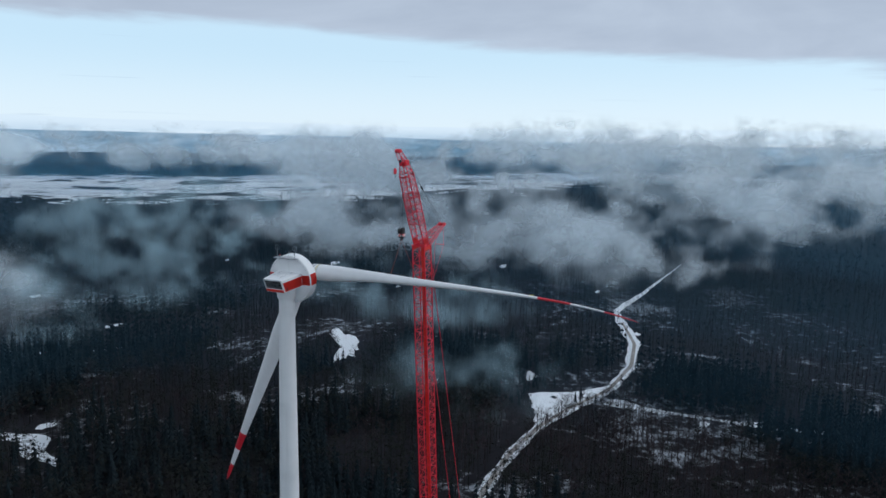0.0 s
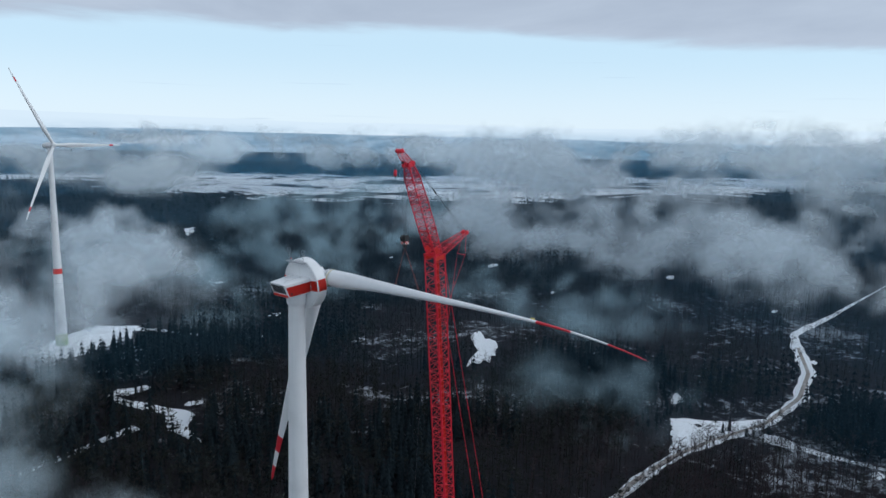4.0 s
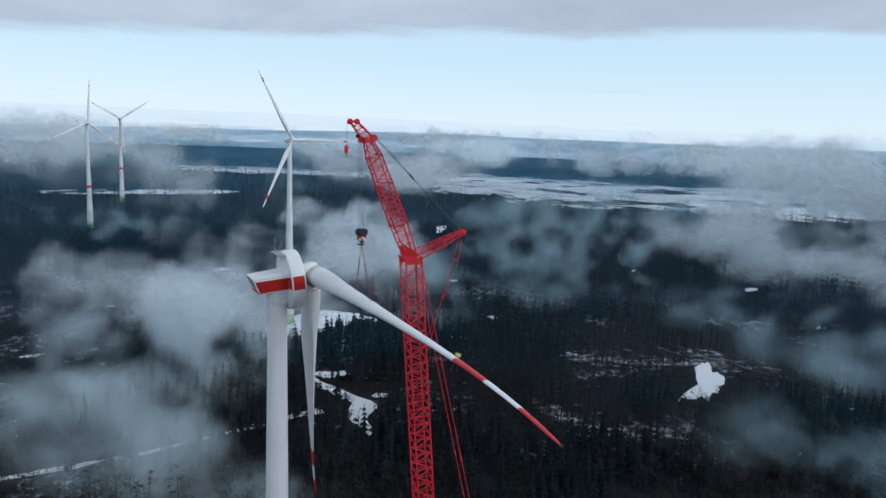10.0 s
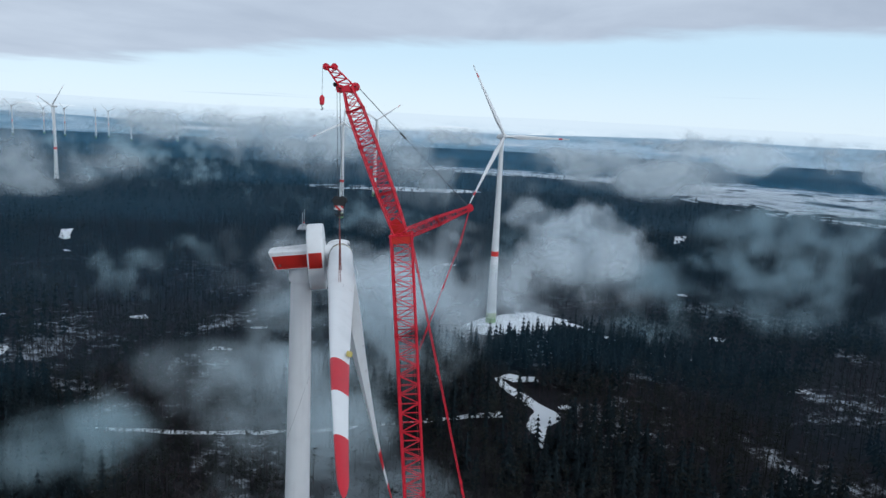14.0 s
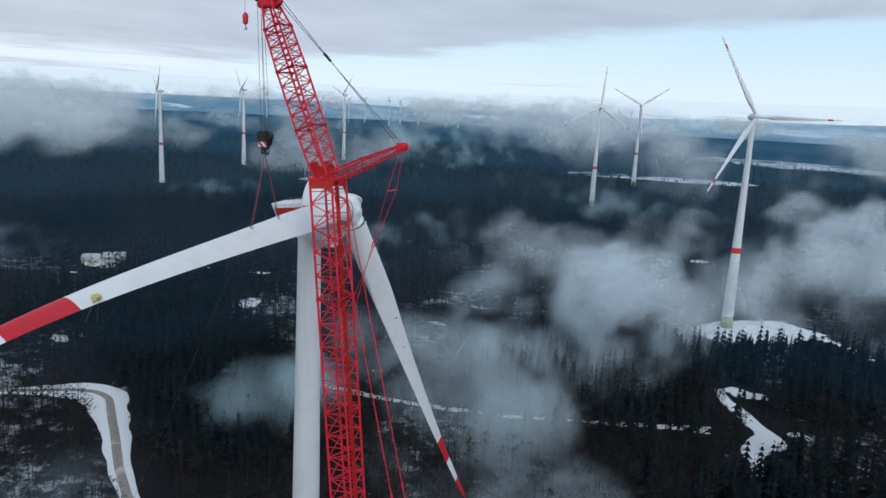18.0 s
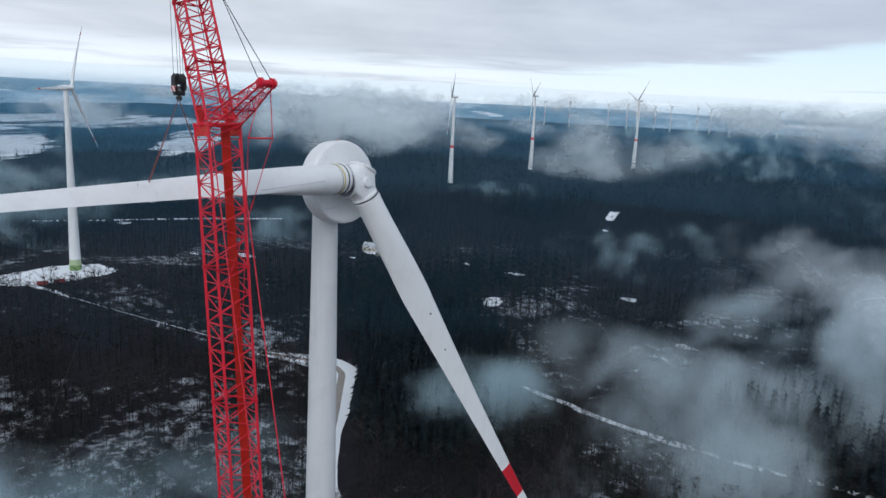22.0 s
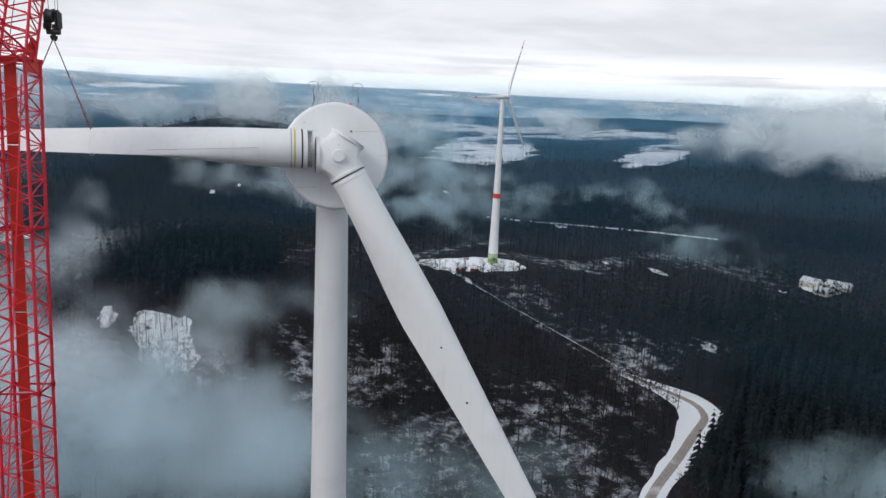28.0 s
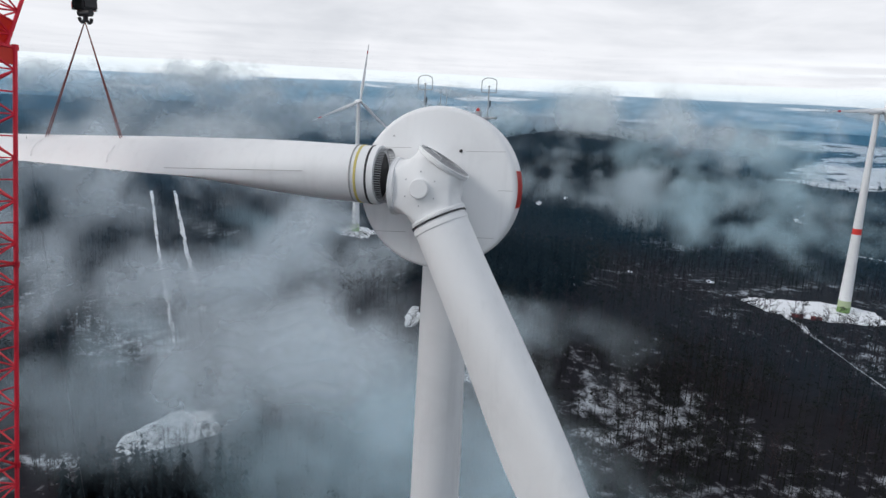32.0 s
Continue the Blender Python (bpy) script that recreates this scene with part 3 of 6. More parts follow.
ribbon("snow_strip", [(98, 292), (102, 276), (110, 260), (114, 250), (106, 222), (104, 210)], [5, 7, 8, 12, 9, 5], SNOW, "ragged strip of snow between trees", "snow strip", 0.3, 0.5, 11)
clearing("snow_clearing_5", [(-206, 322), (-196, 322), (-194, 338), (-204, 342), (-212, 334)], SNOW, "small bright snow clearing", ragged=0.35)
clearing("snow_clearing_6", [(-308, 700), (-298, 706), (-306, 742), (-316, 738)], SNOW, "narrow distant snow clearing", ragged=0.3)
clearing("snow_clearing_7", [(-300, -84), (-306, -54), (-268, -42), (-248, -62)], SNOW, "snowy glade with standing trunks", ragged=0.3, bare=False)
clearing("snow_field_low", [(-161, -163), (-178, -172), (-204, -166), (-206, -150), (-190, -140), (-174, -148)], SNOW, "open snow slope beside spruce trees", ragged=0.15)
ribbon("cut_line_west", [(-266, -212), (-340, -270), (-460, -364), (-681, -534)], [2.2, 2.2, 2.5, 3], SNOW, "long straight snowy aisle cut through forest", "forest ride", 0.3, 0.5, 12)
ribbon("cut_line_east", [(-315, -226), (-400, -292), (-520, -382), (-695, -512)], [3.2, 3.2, 3.4, 3.6], SNOW, "long straight snowy aisle cut through forest", "forest ride", 0.3, 0.4, 13)
ribbon("valley_road", [(-672, 215), (-655, 255), (-633, 313), (-600, 375), (-560, 430)], [5, 6, 6, 6, 5], SNOW, "pale snowy road crossing the far valley", "road", 0.5, 0.15, 15)
ribbon("west_track", [(-440, -176), (-470, -182), (-510, -172), (-545, -176), (-575, -158)], [8, 8, 7, 8, 5], SNOW, "snowy track near a turbine", "track", 0.3, 0.5, 14)
clearing("pad_3", [(-590, -250), (-560, -240), (-548, -215), (-575, -212), (-600, -232)], SNOW, "snowy pad at a turbine foot", "turbine pad", ragged=0.3)
clearing("village_snow", [(-398, 398), (-380, 390), (-374, 402), (-382, 408), (-388, 424), (-402, 414)], SNOW, "snow round a few farm buildings", ragged=0.3)
clearing("crane_yard", [(-30, -50), (60, -52), (70, 0), (40, 24), (-26, 22), (-40, -10)], TRACK, "gravel crane yard round the tower foot", "crane yard", ragged=0.08)


rnd = random.Random(31)
for k in range(34):
    a, dist = radians(-12 + 210 * (k + rnd.random()) / 34), rnd.uniform(260, 820)
    cx, cy = dist * math.cos(a), dist * math.sin(a)
    w, t = rnd.uniform(2.5, 7.5), rnd.uniform(0, 6.28)
    ring = [(cx + w * math.cos(u + t) * rnd.uniform(0.8, 2.2), cy + w * math.sin(u + t) * rnd.uniform(0.5, 1.0)) for u in (0, 0.9, 1.8, 2.7, 3.6, 4.5, 5.4)]
    clearing("snow_patch", ring, SNOW, "small patch of snow between the trees", "snow patch", ragged=0.3, seed=300 + k)


# ------------------------------------------------------------------ the turbine under construction
TILT = 5.5
HUB = Vector((5.7, 0.0, 130.75))
AXIS = Vector((math.cos(radians(TILT)), 0, math.sin(radians(TILT))))
UP = Vector((-math.sin(radians(TILT)), 0, math.cos(radians(TILT))))
SIDE = Vector((0, 1, 0))


def blade_ring(r, length, root_r, chord_max, fall=0.62):
    """Outline of a blade at the span r: round at the root, an aerofoil further out."""
    u = r / length
    if r < 1.5:
        c = 2 * root_r
    elif u < 0.23:
        s = (r - 1.5) / (0.23 * length - 1.5)
        s = s * s * (3 - 2 * s)
        c = 2 * root_r + (chord_max - 2 * root_r) * s
    else:
        s = (u - 0.23) / 0.77
        c = chord_max * (1 - 0.80 * s ** 0.92)
    if u > 0.97:
        c *= max(0.12, math.sqrt(max(0.0, 1 - ((u - 0.97) / 0.03) ** 2)))
    rel = 1.0 if r < 1.5 else max(0.24, 1.0 - 0.74 * min(1, ((r - 1.5) / (0.80 * length)) ** fall))
    mixf = 0.0 if r < 1.5 else min(1.0, (r - 1.5) / (0.2 * length))
    mixf = mixf * mixf * (3 - 2 * mixf)
    th = c * rel
    n = 28
    out = []
    for i in range(n):
        a = 2 * math.pi * i / n
        cx, cy = math.cos(a) * c / 2, math.sin(a) * c / 2
        xx = (1 + math.cos(a)) / 2  # 1 is the trailing edge
        t = 5 * (0.2969 * math.sqrt(max(xx, 0)) - 0.126 * xx - 0.3516 * xx ** 2 + 0.2843 * xx ** 3 - 0.1036 * xx ** 4)
        ay = math.copysign(t * th, math.sin(a)) if 0 < i < n and i != n // 2 else 0.0
        camber = 0.10 * th * (1 - (2 * xx - 1) ** 2)
        ax = (xx - 0.46) * c
        out.append((cx + (ax - cx) * mixf, cy + (ay + camber - cy) * mixf))
    return out


def blade_mesh(name, length, root_r, chord_max, bands, bend, twist=8.0, mats=(WHITE, STRIPE), droop=4.0, sweep=0.0, fall=0.62):
    """A rotor blade: span along z, trailing edge along x, bent towards -y. bands: spans of the red markings."""
    cuts = sorted({0.0, 0.05, 0.75, 1.5, *[b for p in bands for b in p], *[length * i / 44 for i in range(1, 45)], length * 0.985, length * 0.995})
    bm = bmesh.new()
    rings = []
    for r in cuts:
        tw = radians(twist) * (1 - r / length) ** 2
        c, s = math.cos(tw), math.sin(tw)
        b = -bend * (r / length) ** droop
        w = sweep * (r / length) ** droop
        rings.append([bm.verts.new((x * c - y * s + w, x * s + y * c + b, r)) for x, y in blade_ring(r, length, root_r, chord_max, fall)])
    n = len(rings[0])
    for k, (p, q) in enumerate(zip(rings, rings[1:])):
        mid = (cuts[k] + cuts[k + 1]) / 2
        red = any(a < mid < b for a, b in bands)
        for i in range(n):
            f = bm.faces.new((p[i], p[(i + 1) % n], q[(i + 1) % n], q[i]))
            f.material_index = 1 if red else 0
    bm.faces.new(rings[-1])
    return mesh_of(name, bm, list(mats), True)


def unit(v):
    return v.normalized()


def cast_hub(dirs):
    """A hollow casting: three stub cylinders and an axle barrel that melt into one another, flat in front."""
    bm = bmesh.new()
    bmesh.ops.create_icosphere(bm, subdivisions=5, radius=1.0)
    p = np.array([v.co[:] for v in bm.verts])

    def melt(a, b, k):
        h = np.clip(0.5 + 0.5 * (b - a) / k, 0, 1)
        return b + (a - b) * h - k * h * (1 - h)

    def barrel(q, axis, r, lo, hi):
        u = q @ np.array(axis[:])
        w = np.linalg.norm(q - u[:, None] * np.array(axis[:]), axis=1)
        return np.maximum(np.maximum(w - r, u - hi), lo - u)

    def outside(q):
        d = barrel(q, Vector((1, 0, 0)), 1.72, -2.3, 1.2)
        for a in dirs:
            d = melt(d, barrel(q, a, 1.60, 0.0, 1.80), 0.42)
        return -melt(-d, -(q[:, 0] + 0.18 * np.linalg.norm(q[:, 1:], axis=1) - 1.62), 0.18)

    lo, hi = np.full(len(p), 0.4), np.full(len(p), 4.0)
    for step in range(26):
        mid = (lo + hi) / 2
        o = outside(p * mid[:, None]) > 0
        hi, lo = np.where(o, mid, hi), np.where(o, lo, mid)
    for v, s in zip(bm.verts, lo):
        v.co *= s
    return bm


def main_turbine():
    sb = Vector((0.160, 0.480, -0.862)).normalized()
    top = thing("wind_turbine", "white wind turbine under construction with red-striped nacelle", "wind turbine")
    # tower of stacked steel cans on the ground
    z0 = gz(0, 0)
    joints = [0, 22, 45, 68, 90, 109, 126.8 - z0]
    H = 126.8 - z0
    for a, b in zip(joints, joints[1:]):
        bm = bmesh.new()
        rad = lambda h: 1.57 + (H - h) * 0.0105
        lathe(bm, [(z0 + a, rad(a)), (z0 + b - 0.02, rad(b))], 56, "z")
        part("tower_section", bm, TOWER, top, smooth=True)
        bm = bmesh.new()
        if b < H:
            lathe(bm, [(z0 + b - 0.10, rad(b) + 0.004), (z0 + b - 0.06, rad(b) + 0.018), (z0 + b + 0.06, rad(b) + 0.018), (z0 + b + 0.10, rad(b) + 0.004)], 56, "z")
            part("tower_flange", bm, TOWER, top, smooth=True)
    bm = bmesh.new()
    lathe(bm, [(126.6, 1.75), (127.0, 1.9), (128.6, 1.9), (129.3, 1.8)], 48, "z")
    part("yaw_collar", bm, WHITE, top, smooth=True)

    head = frame_of(AXIS, SIDE, UP, HUB)  # origin at the hub, x along the rotor axis

    def fit(ob):
        ob.matrix_local = head
        return ob

    # nacelle: a wedge-shaped house behind the generator with a slanted open rear
    def nacelle_at(u, v):
        """u runs from the rear to the drum, v from the belly to the roof; gives x, z and half width."""
        x = (-9.35 + 4.85 * u) * (1 - v) + (-10.35 + 5.85 * u) * v
        z = (-1.36 + 0.18 * u) * (1 - v) + (1.48 + 0.16 * u) * v
        return x, z, 2.22 + 0.70 * u

    bm = bmesh.new()
    rings = []
    for u in (0.0, 0.03, 0.5, 1.0):
        x0, lo, w = nacelle_at(u, 0.0)
        x1, hi, w = nacelle_at(u, 1.0)
        w -= 0.06 if u == 0 else 0
        b = 0.14
        row = []
        for yy, v in ((-w + b, 0), (-w, b / 2.8), (-w, 1 - b / 2.8), (-w + b, 1), (w - b, 1), (w, 1 - b / 2.8), (w, b / 2.8), (w - b, 0)):
            row.append(bm.verts.new((x0 + (x1 - x0) * v, yy, lo + (hi - lo) * v)))
        rings.append(row)
    for p, q in zip(rings, rings[1:]):
        for i in range(8):
            bm.faces.new((p[i], p[(i + 1) % 8], q[(i + 1) % 8], q[i]))
    bm.faces.new(rings[0]), bm.faces.new(rings[-1])
    nac = fit(part("nacelle_body", bm, WHITE, top, "white nacelle housing"))
    for s in (-1, 1):
        bm = bmesh.new()
        grid = [[nacelle_at(u, v) for v in (0.07, 0.76)] for u in (0.035, 0.35, 0.7, 1.0)]
        rows = [[bm.verts.new((x, s * (w + 0.012), z)) for x, z, w in col] for col in grid]
        for p, q in zip(rows, rows[1:]):
            bm.faces.new((p[0], q[0], q[1], p[1]))
        bmesh.ops.solidify(bm, geom=bm.faces[:], thickness=0.01)
        part("red_band", bm, RED, nac, "red side band of the nacelle")
        x, z, w = nacelle_at(0.16, 0.26)
        part("vent_cap", tube(bmesh.new(), (x, s * w, z), (x, s * (w + 0.06), z), 0.24, n=20), CONTAINER, nac, "small dark red round vent")
        for u in (0.36, 0.68):
            (xa, za, wa), (xb, zb, wb) = nacelle_at(u, 0.80), nacelle_at(u, 0.94)
            part("panel_joint", tube(bmesh.new(), (xa, s * (wa + 0.004), za), (xb, s * (wb + 0.004), zb), 0.012, n=4), SEAM, nac)
    # slanted rear: dark cooling opening in a white rim, red sill below
    tilt = Matrix.Rotation(-math.atan2(1.0, 2.84), 3, "Y")
    x, z, w = nacelle_at(0.0, 0.60)
    rear = part("rear_louvre", box(bmesh.new(), (x - 0.01, 0, z), (0.08, 3.75, 1.75), 0.03, tilt), GLASS, nac, "dark rear cooling opening")
    for i in range(7):
        x, z, w = nacelle_at(0.0, 0.34 + i * 0.085)
        part("slat", box(bmesh.new(), (x - 0.06, 0, z), (0.05, 3.6, 0.05), 0, tilt), STEEL, rear)
    x, z, w = nacelle_at(0.0, 0.13)
    part("rear_sill", box(bmesh.new(), (x - 0.05, 0, z), (0.16, 4.2, 0.55), 0.04, tilt), RED, nac, "red sill under the rear opening")
    # roof: hatch, ridge rails and snow-dusted steps
    bm = bmesh.new()
    box(bm, (-7.2, 0.2, 1.60), (1.5, 1.3, 0.12), 0.04)
    part("roof_hatch", bm, WHITE, nac, smooth=True)
    for s in (-1, 1):
        bm = bmesh.new()
        for x in (-9.4, -8.4, -7.4, -6.4, -5.4):
            tube(bm, (x, s * 1.2, 1.45), (x, s * 1.2, 1.80), 0.016, n=6)
        tube(bm, (-9.4, s * 1.2, 1.80), (-5.4, s * 1.2, 1.80), 0.016, n=6)
        part("roof_rail", bm, STEEL, nac)

    # generator: a thick disc with a rounded front edge, seams and bolts
    R = 5.02
    bm = bmesh.new()
    lathe(bm, [(-4.62, 2.4), (-4.60, R - 0.22), (-4.50, R - 0.06), (-4.35, R), (-2.50, R), (-2.32, R - 0.05), (-2.20, R - 0.16), (-2.16, R - 0.34), (-2.08, 2.2), (-2.06, 1.6)], 120)
    gen = fit(part("generator_disc", bm, WHITE, top, "large white generator drum", smooth=True))
    for z in (2.35, 0.05, -2.9):
        for s in (-1, 1):
            w = math.sqrt(R * R - z * z) - 0.25
            bm = bmesh.new()
            a, b = Vector((-2.105 if abs(z) > 1 else -2.10, s * 1.75, z)), Vector((-2.165, s * w, z + 0.12 * s))
            tube(bm, a, b, 0.016, n=4)
            part("panel_seam", bm, SEAM, gen)
    for s in (-1, 1):
        bm = bmesh.new()
        t0 = radians(-10)
        a0, a1 = (t0, t0 + radians(26)) if s > 0 else (math.pi - t0 - radians(26), math.pi - t0)
        lathe(bm, [(-4.34, R + 0.012), (-2.44, R + 0.012)], 14, "x", a0, a1)
        bmesh.ops.solidify(bm, geom=bm.faces[:], thickness=0.01)
        part("red_rim_band", bm, RED, gen, "red band across the drum's rim", smooth=True)
        bm = bmesh.new()
        q = [(2.93, -0.86), (4.90, -0.86), (4.80, 1.22), (2.93, 1.06)]
        bm.faces.new([bm.verts.new((-4.615, s * yy, zz)) for yy, zz in q])
        bmesh.ops.solidify(bm, geom=bm.faces[:], thickness=0.008)
        part("red_back_band", bm, RED, gen, "red band on the drum's back")
    for i in range(36):
        t = 2 * math.pi * i / 36
        if i == 0:
            bm = bmesh.new()
            tube(bm, (-4.66, 0, 0), (-4.56, 0, 0), 0.07, n=6)
            bolt = mesh_of("rim_bolt", bm, STEEL)
        b = part("rim_bolt", bolt, None, gen)
        b.matrix_local = Matrix.Translation((0, math.cos(t) * 4.6, math.sin(t) * 4.6))
    bm = bmesh.new()
    tube(bm, (-2.16, 1.43, 2.35), (-2.02, 1.43, 2.35), 0.10, n=12)
    part("lifting_eye", bm, DARK, gen, "dark lifting eye")
    bm = bmesh.new()
    tube(bm, (-2.12, -2.9, 3.0), (-2.06, -2.9, 3.0), 0.05, n=10)
    part("lifting_eye", bm, SEAM, gen)

    # bare cast hub: a rounded body with three blade sockets and a cap
    dirs = []
    for ang in (180, -60, 60):
        dirs.append(Vector((0, math.cos(radians(ang)), math.sin(radians(ang)))))
    dirs[1] = unit(Vector((sb.dot(AXIS), sb.dot(SIDE), sb.dot(UP))))
    hub = fit(part("hub", cast_hub(dirs), WHITE, top, "bare white cast rotor hub", smooth="all"))
    bm = bmesh.new()
    lathe(bm, [(1.40, 0.58), (1.72, 0.58), (1.79, 0.52), (1.80, 0.30)], 32)
    part("hub_cap", bm, WHITE, hub, "round front cap", smooth=True)
    for i in range(6):
        t = 2 * math.pi * (i + 0.5) / 6
        bm = bmesh.new()
        tube(bm, (1.44, math.cos(t) * 0.98, math.sin(t) * 0.98), (1.52, math.cos(t) * 0.98, math.sin(t) * 0.98), 0.035, n=8)
        part("cap_bolt", bm, STEEL, hub)
    for ang, kind in ((180, "a"), (-60, "b"), (60, "c")):
        t = radians(ang)
        d = Vector((0, math.cos(t), math.sin(t)))
        if kind == "b":
            d = unit(Vector((sb.dot(AXIS), sb.dot(SIDE), sb.dot(UP))))
        m = Matrix.Translation((-0.05, 0, 0)) @ frame_of(Vector((1, 0, 0)), d.cross(Vector((1, 0, 0))), d, (0, 0, 0))
        bm = bmesh.new()
        lathe(bm, [(1.62, 1.60), (1.66, 1.68), (1.78, 1.70), (1.80, 1.655), (1.84, 1.655), (1.86, 1.70), (1.93, 1.70), (1.95, 1.66), (1.95, 1.42), (1.84, 1.40), (1.83, 0.2)], 64, "z")
        so = part("blade_socket", bm, WHITE, hub, "open blade socket" if kind != "b" else "", smooth=True)
        so.matrix_local = m
        bm = bmesh.new()
        lathe(bm, [(1.93, 1.40), (1.98, 1.40), (1.98, 1.60), (1.93, 1.60)], 56, "z")
        part("bearing_ring", bm, STEEL if kind != "b" else DARK, so, "steel pitch bearing ring", smooth=True)
        if kind != "b":
            # a black plate stands in for the shade inside the open socket
            bm = bmesh.new()
            lathe(bm, [(1.85, 0.25), (1.86, 1.38)], 40, "z")
            part("inner_plate", bm, DARK, so, "plate painted black as the shade inside the socket")
            bm = bmesh.new()
            for i in range(3):
                q = 2 * math.pi * i / 3
                tube(bm, (0.2 * math.cos(q), 0.2 * math.sin(q), 1.90), (1.34 * math.cos(q), 1.34 * math.sin(q), 1.92), 0.10, n=8)
            part("inner_spoke", bm, STEEL, so)

    # the fitted blade
    
    te = (Vector((0, -0.866, -0.5)) - sb * Vector((0, -0.866, -0.5)).dot(sb)).normalized()
    mb = frame_of(te, sb.cross(te), sb, HUB + Vector((0.12, 0, 0)) + sb * 1.9)
    me = blade_mesh("blade", 65.6, 1.62, 4.15, [(47.8, 53.7), (59.6, 66)], 1.0, 6)
    bl = part("blade", me, None, top, "white fitted blade with two red bands")
    bl.matrix_local = mb
    bm = bmesh.new()
    lathe(bm, [(0.30, 1.63), (0.32, 1.665), (0.55, 1.665), (0.57, 1.63)], 56, "z")
    part("root_collar", bm, WHITE, bl, smooth=True)
    bm = bmesh.new()
    lathe(bm, [(0.02, 1.60), (0.04, 1.685), (0.13, 1.685), (0.15, 1.60)], 56, "z")
    part("root_seal", bm, DARK, bl, "black root seal", smooth=True)
    bm = bmesh.new()
    box(bm, (0.35, 1.66, 1.6), (0.34, 0.05, 0.14), 0.02)
    part("data_plate", bm, SEAM, bl)
    for r, off in ((18.2, 0.0), (24.2, 0.35)):
        tw = radians(6) * (1 - r / 65.6) ** 2
        skin = [(x * math.cos(tw) - y * math.sin(tw), x * math.sin(tw) + y * math.cos(tw) - (r / 65.6) ** 4) for x, y in blade_ring(r, 65.6, 1.62, 4.15)]
        y0 = min(y for x, y in skin if abs(x - off) < 0.45)
        bm = bmesh.new()
        tube(bm, (off, y0 + 0.2, r), (off, y0 - 0.03, r), 0.10, n=10)
        part("receptor", bm, DARK, bl, "small dark lightning receptor")
    # service mast frames, beacon and rods on top of the drum
    for y in (-1.95, 2.28):
        mast = part("sensor_frame", tube(bmesh.new(), (0, 0, -0.6), (0, 0, -0.5), 0.15, n=10), STEEL, top, "steel hoop with wind sensor")
        mast.matrix_local = Matrix.Translation((0.15, y, 135.3))
        w, h0, h1 = 0.48, 1.15, 2.05
        bm = bmesh.new()
        pts = [(0, -w, h0)] + [(0, -w * math.cos(a), h1 - 0.25 + 0.25 * math.sin(a)) if 0 < a < math.pi else (0, -w * math.cos(a), h1 - 0.25) for a in (math.pi * i / 8 for i in range(9))] + [(0, w, h0), (0, -w, h0)]
        polytube(bm, pts, 0.028)
        part("hoop", bm, STEEL, mast)
        bm = bmesh.new()
        tube(bm, (0, 0, -0.6), (0, 0, h0 + 0.35), 0.04, n=8)
        tube(bm, (0, -0.06, h0 + 0.35), (0, 0.06, h0 + 0.40), 0.05, n=8)
        part("mast_tube", bm, STEEL, mast)
        bm = bmesh.new()
        tube(bm, (0, 0.12, 0.25), (0, 0.12, 0.65), 0.05, n=6)
        part("sensor", bm, DARK, mast)
    bm = bmesh.new()
    box(bm, (0.1, 0.2, 134.85), (1.3, 5.2, 0.10), 0.02)
    plat = part("roof_platform", bm, STEEL, top, "narrow steel platform on the drum")
    for y in (-0.9, -0.5):
        bm = bmesh.new()
        tube(bm, (0.1, y, 134.9), (0.1, y, 136.5), 0.02, n=6)
        part("lightning_rod", bm, STEEL, plat)
    bm = bmesh.new()
    tube(bm, (0.15, 1.65, 134.9), (0.15, 1.65, 135.25), 0.22, n=16)
    bc = part("beacon_base", bm, STEEL, plat)
    bm = bmesh.new()
    lathe(bm, [(135.25, 0.12), (135.40, 0.11), (135.46, 0.05)], 20, "z")
    bmesh.ops.translate(bm, vec=(0.15, 1.65, 0), verts=bm.verts)
    part("beacon", bm, BEACON, bc, "red obstruction light", smooth=True)
    return top


main_turbine()


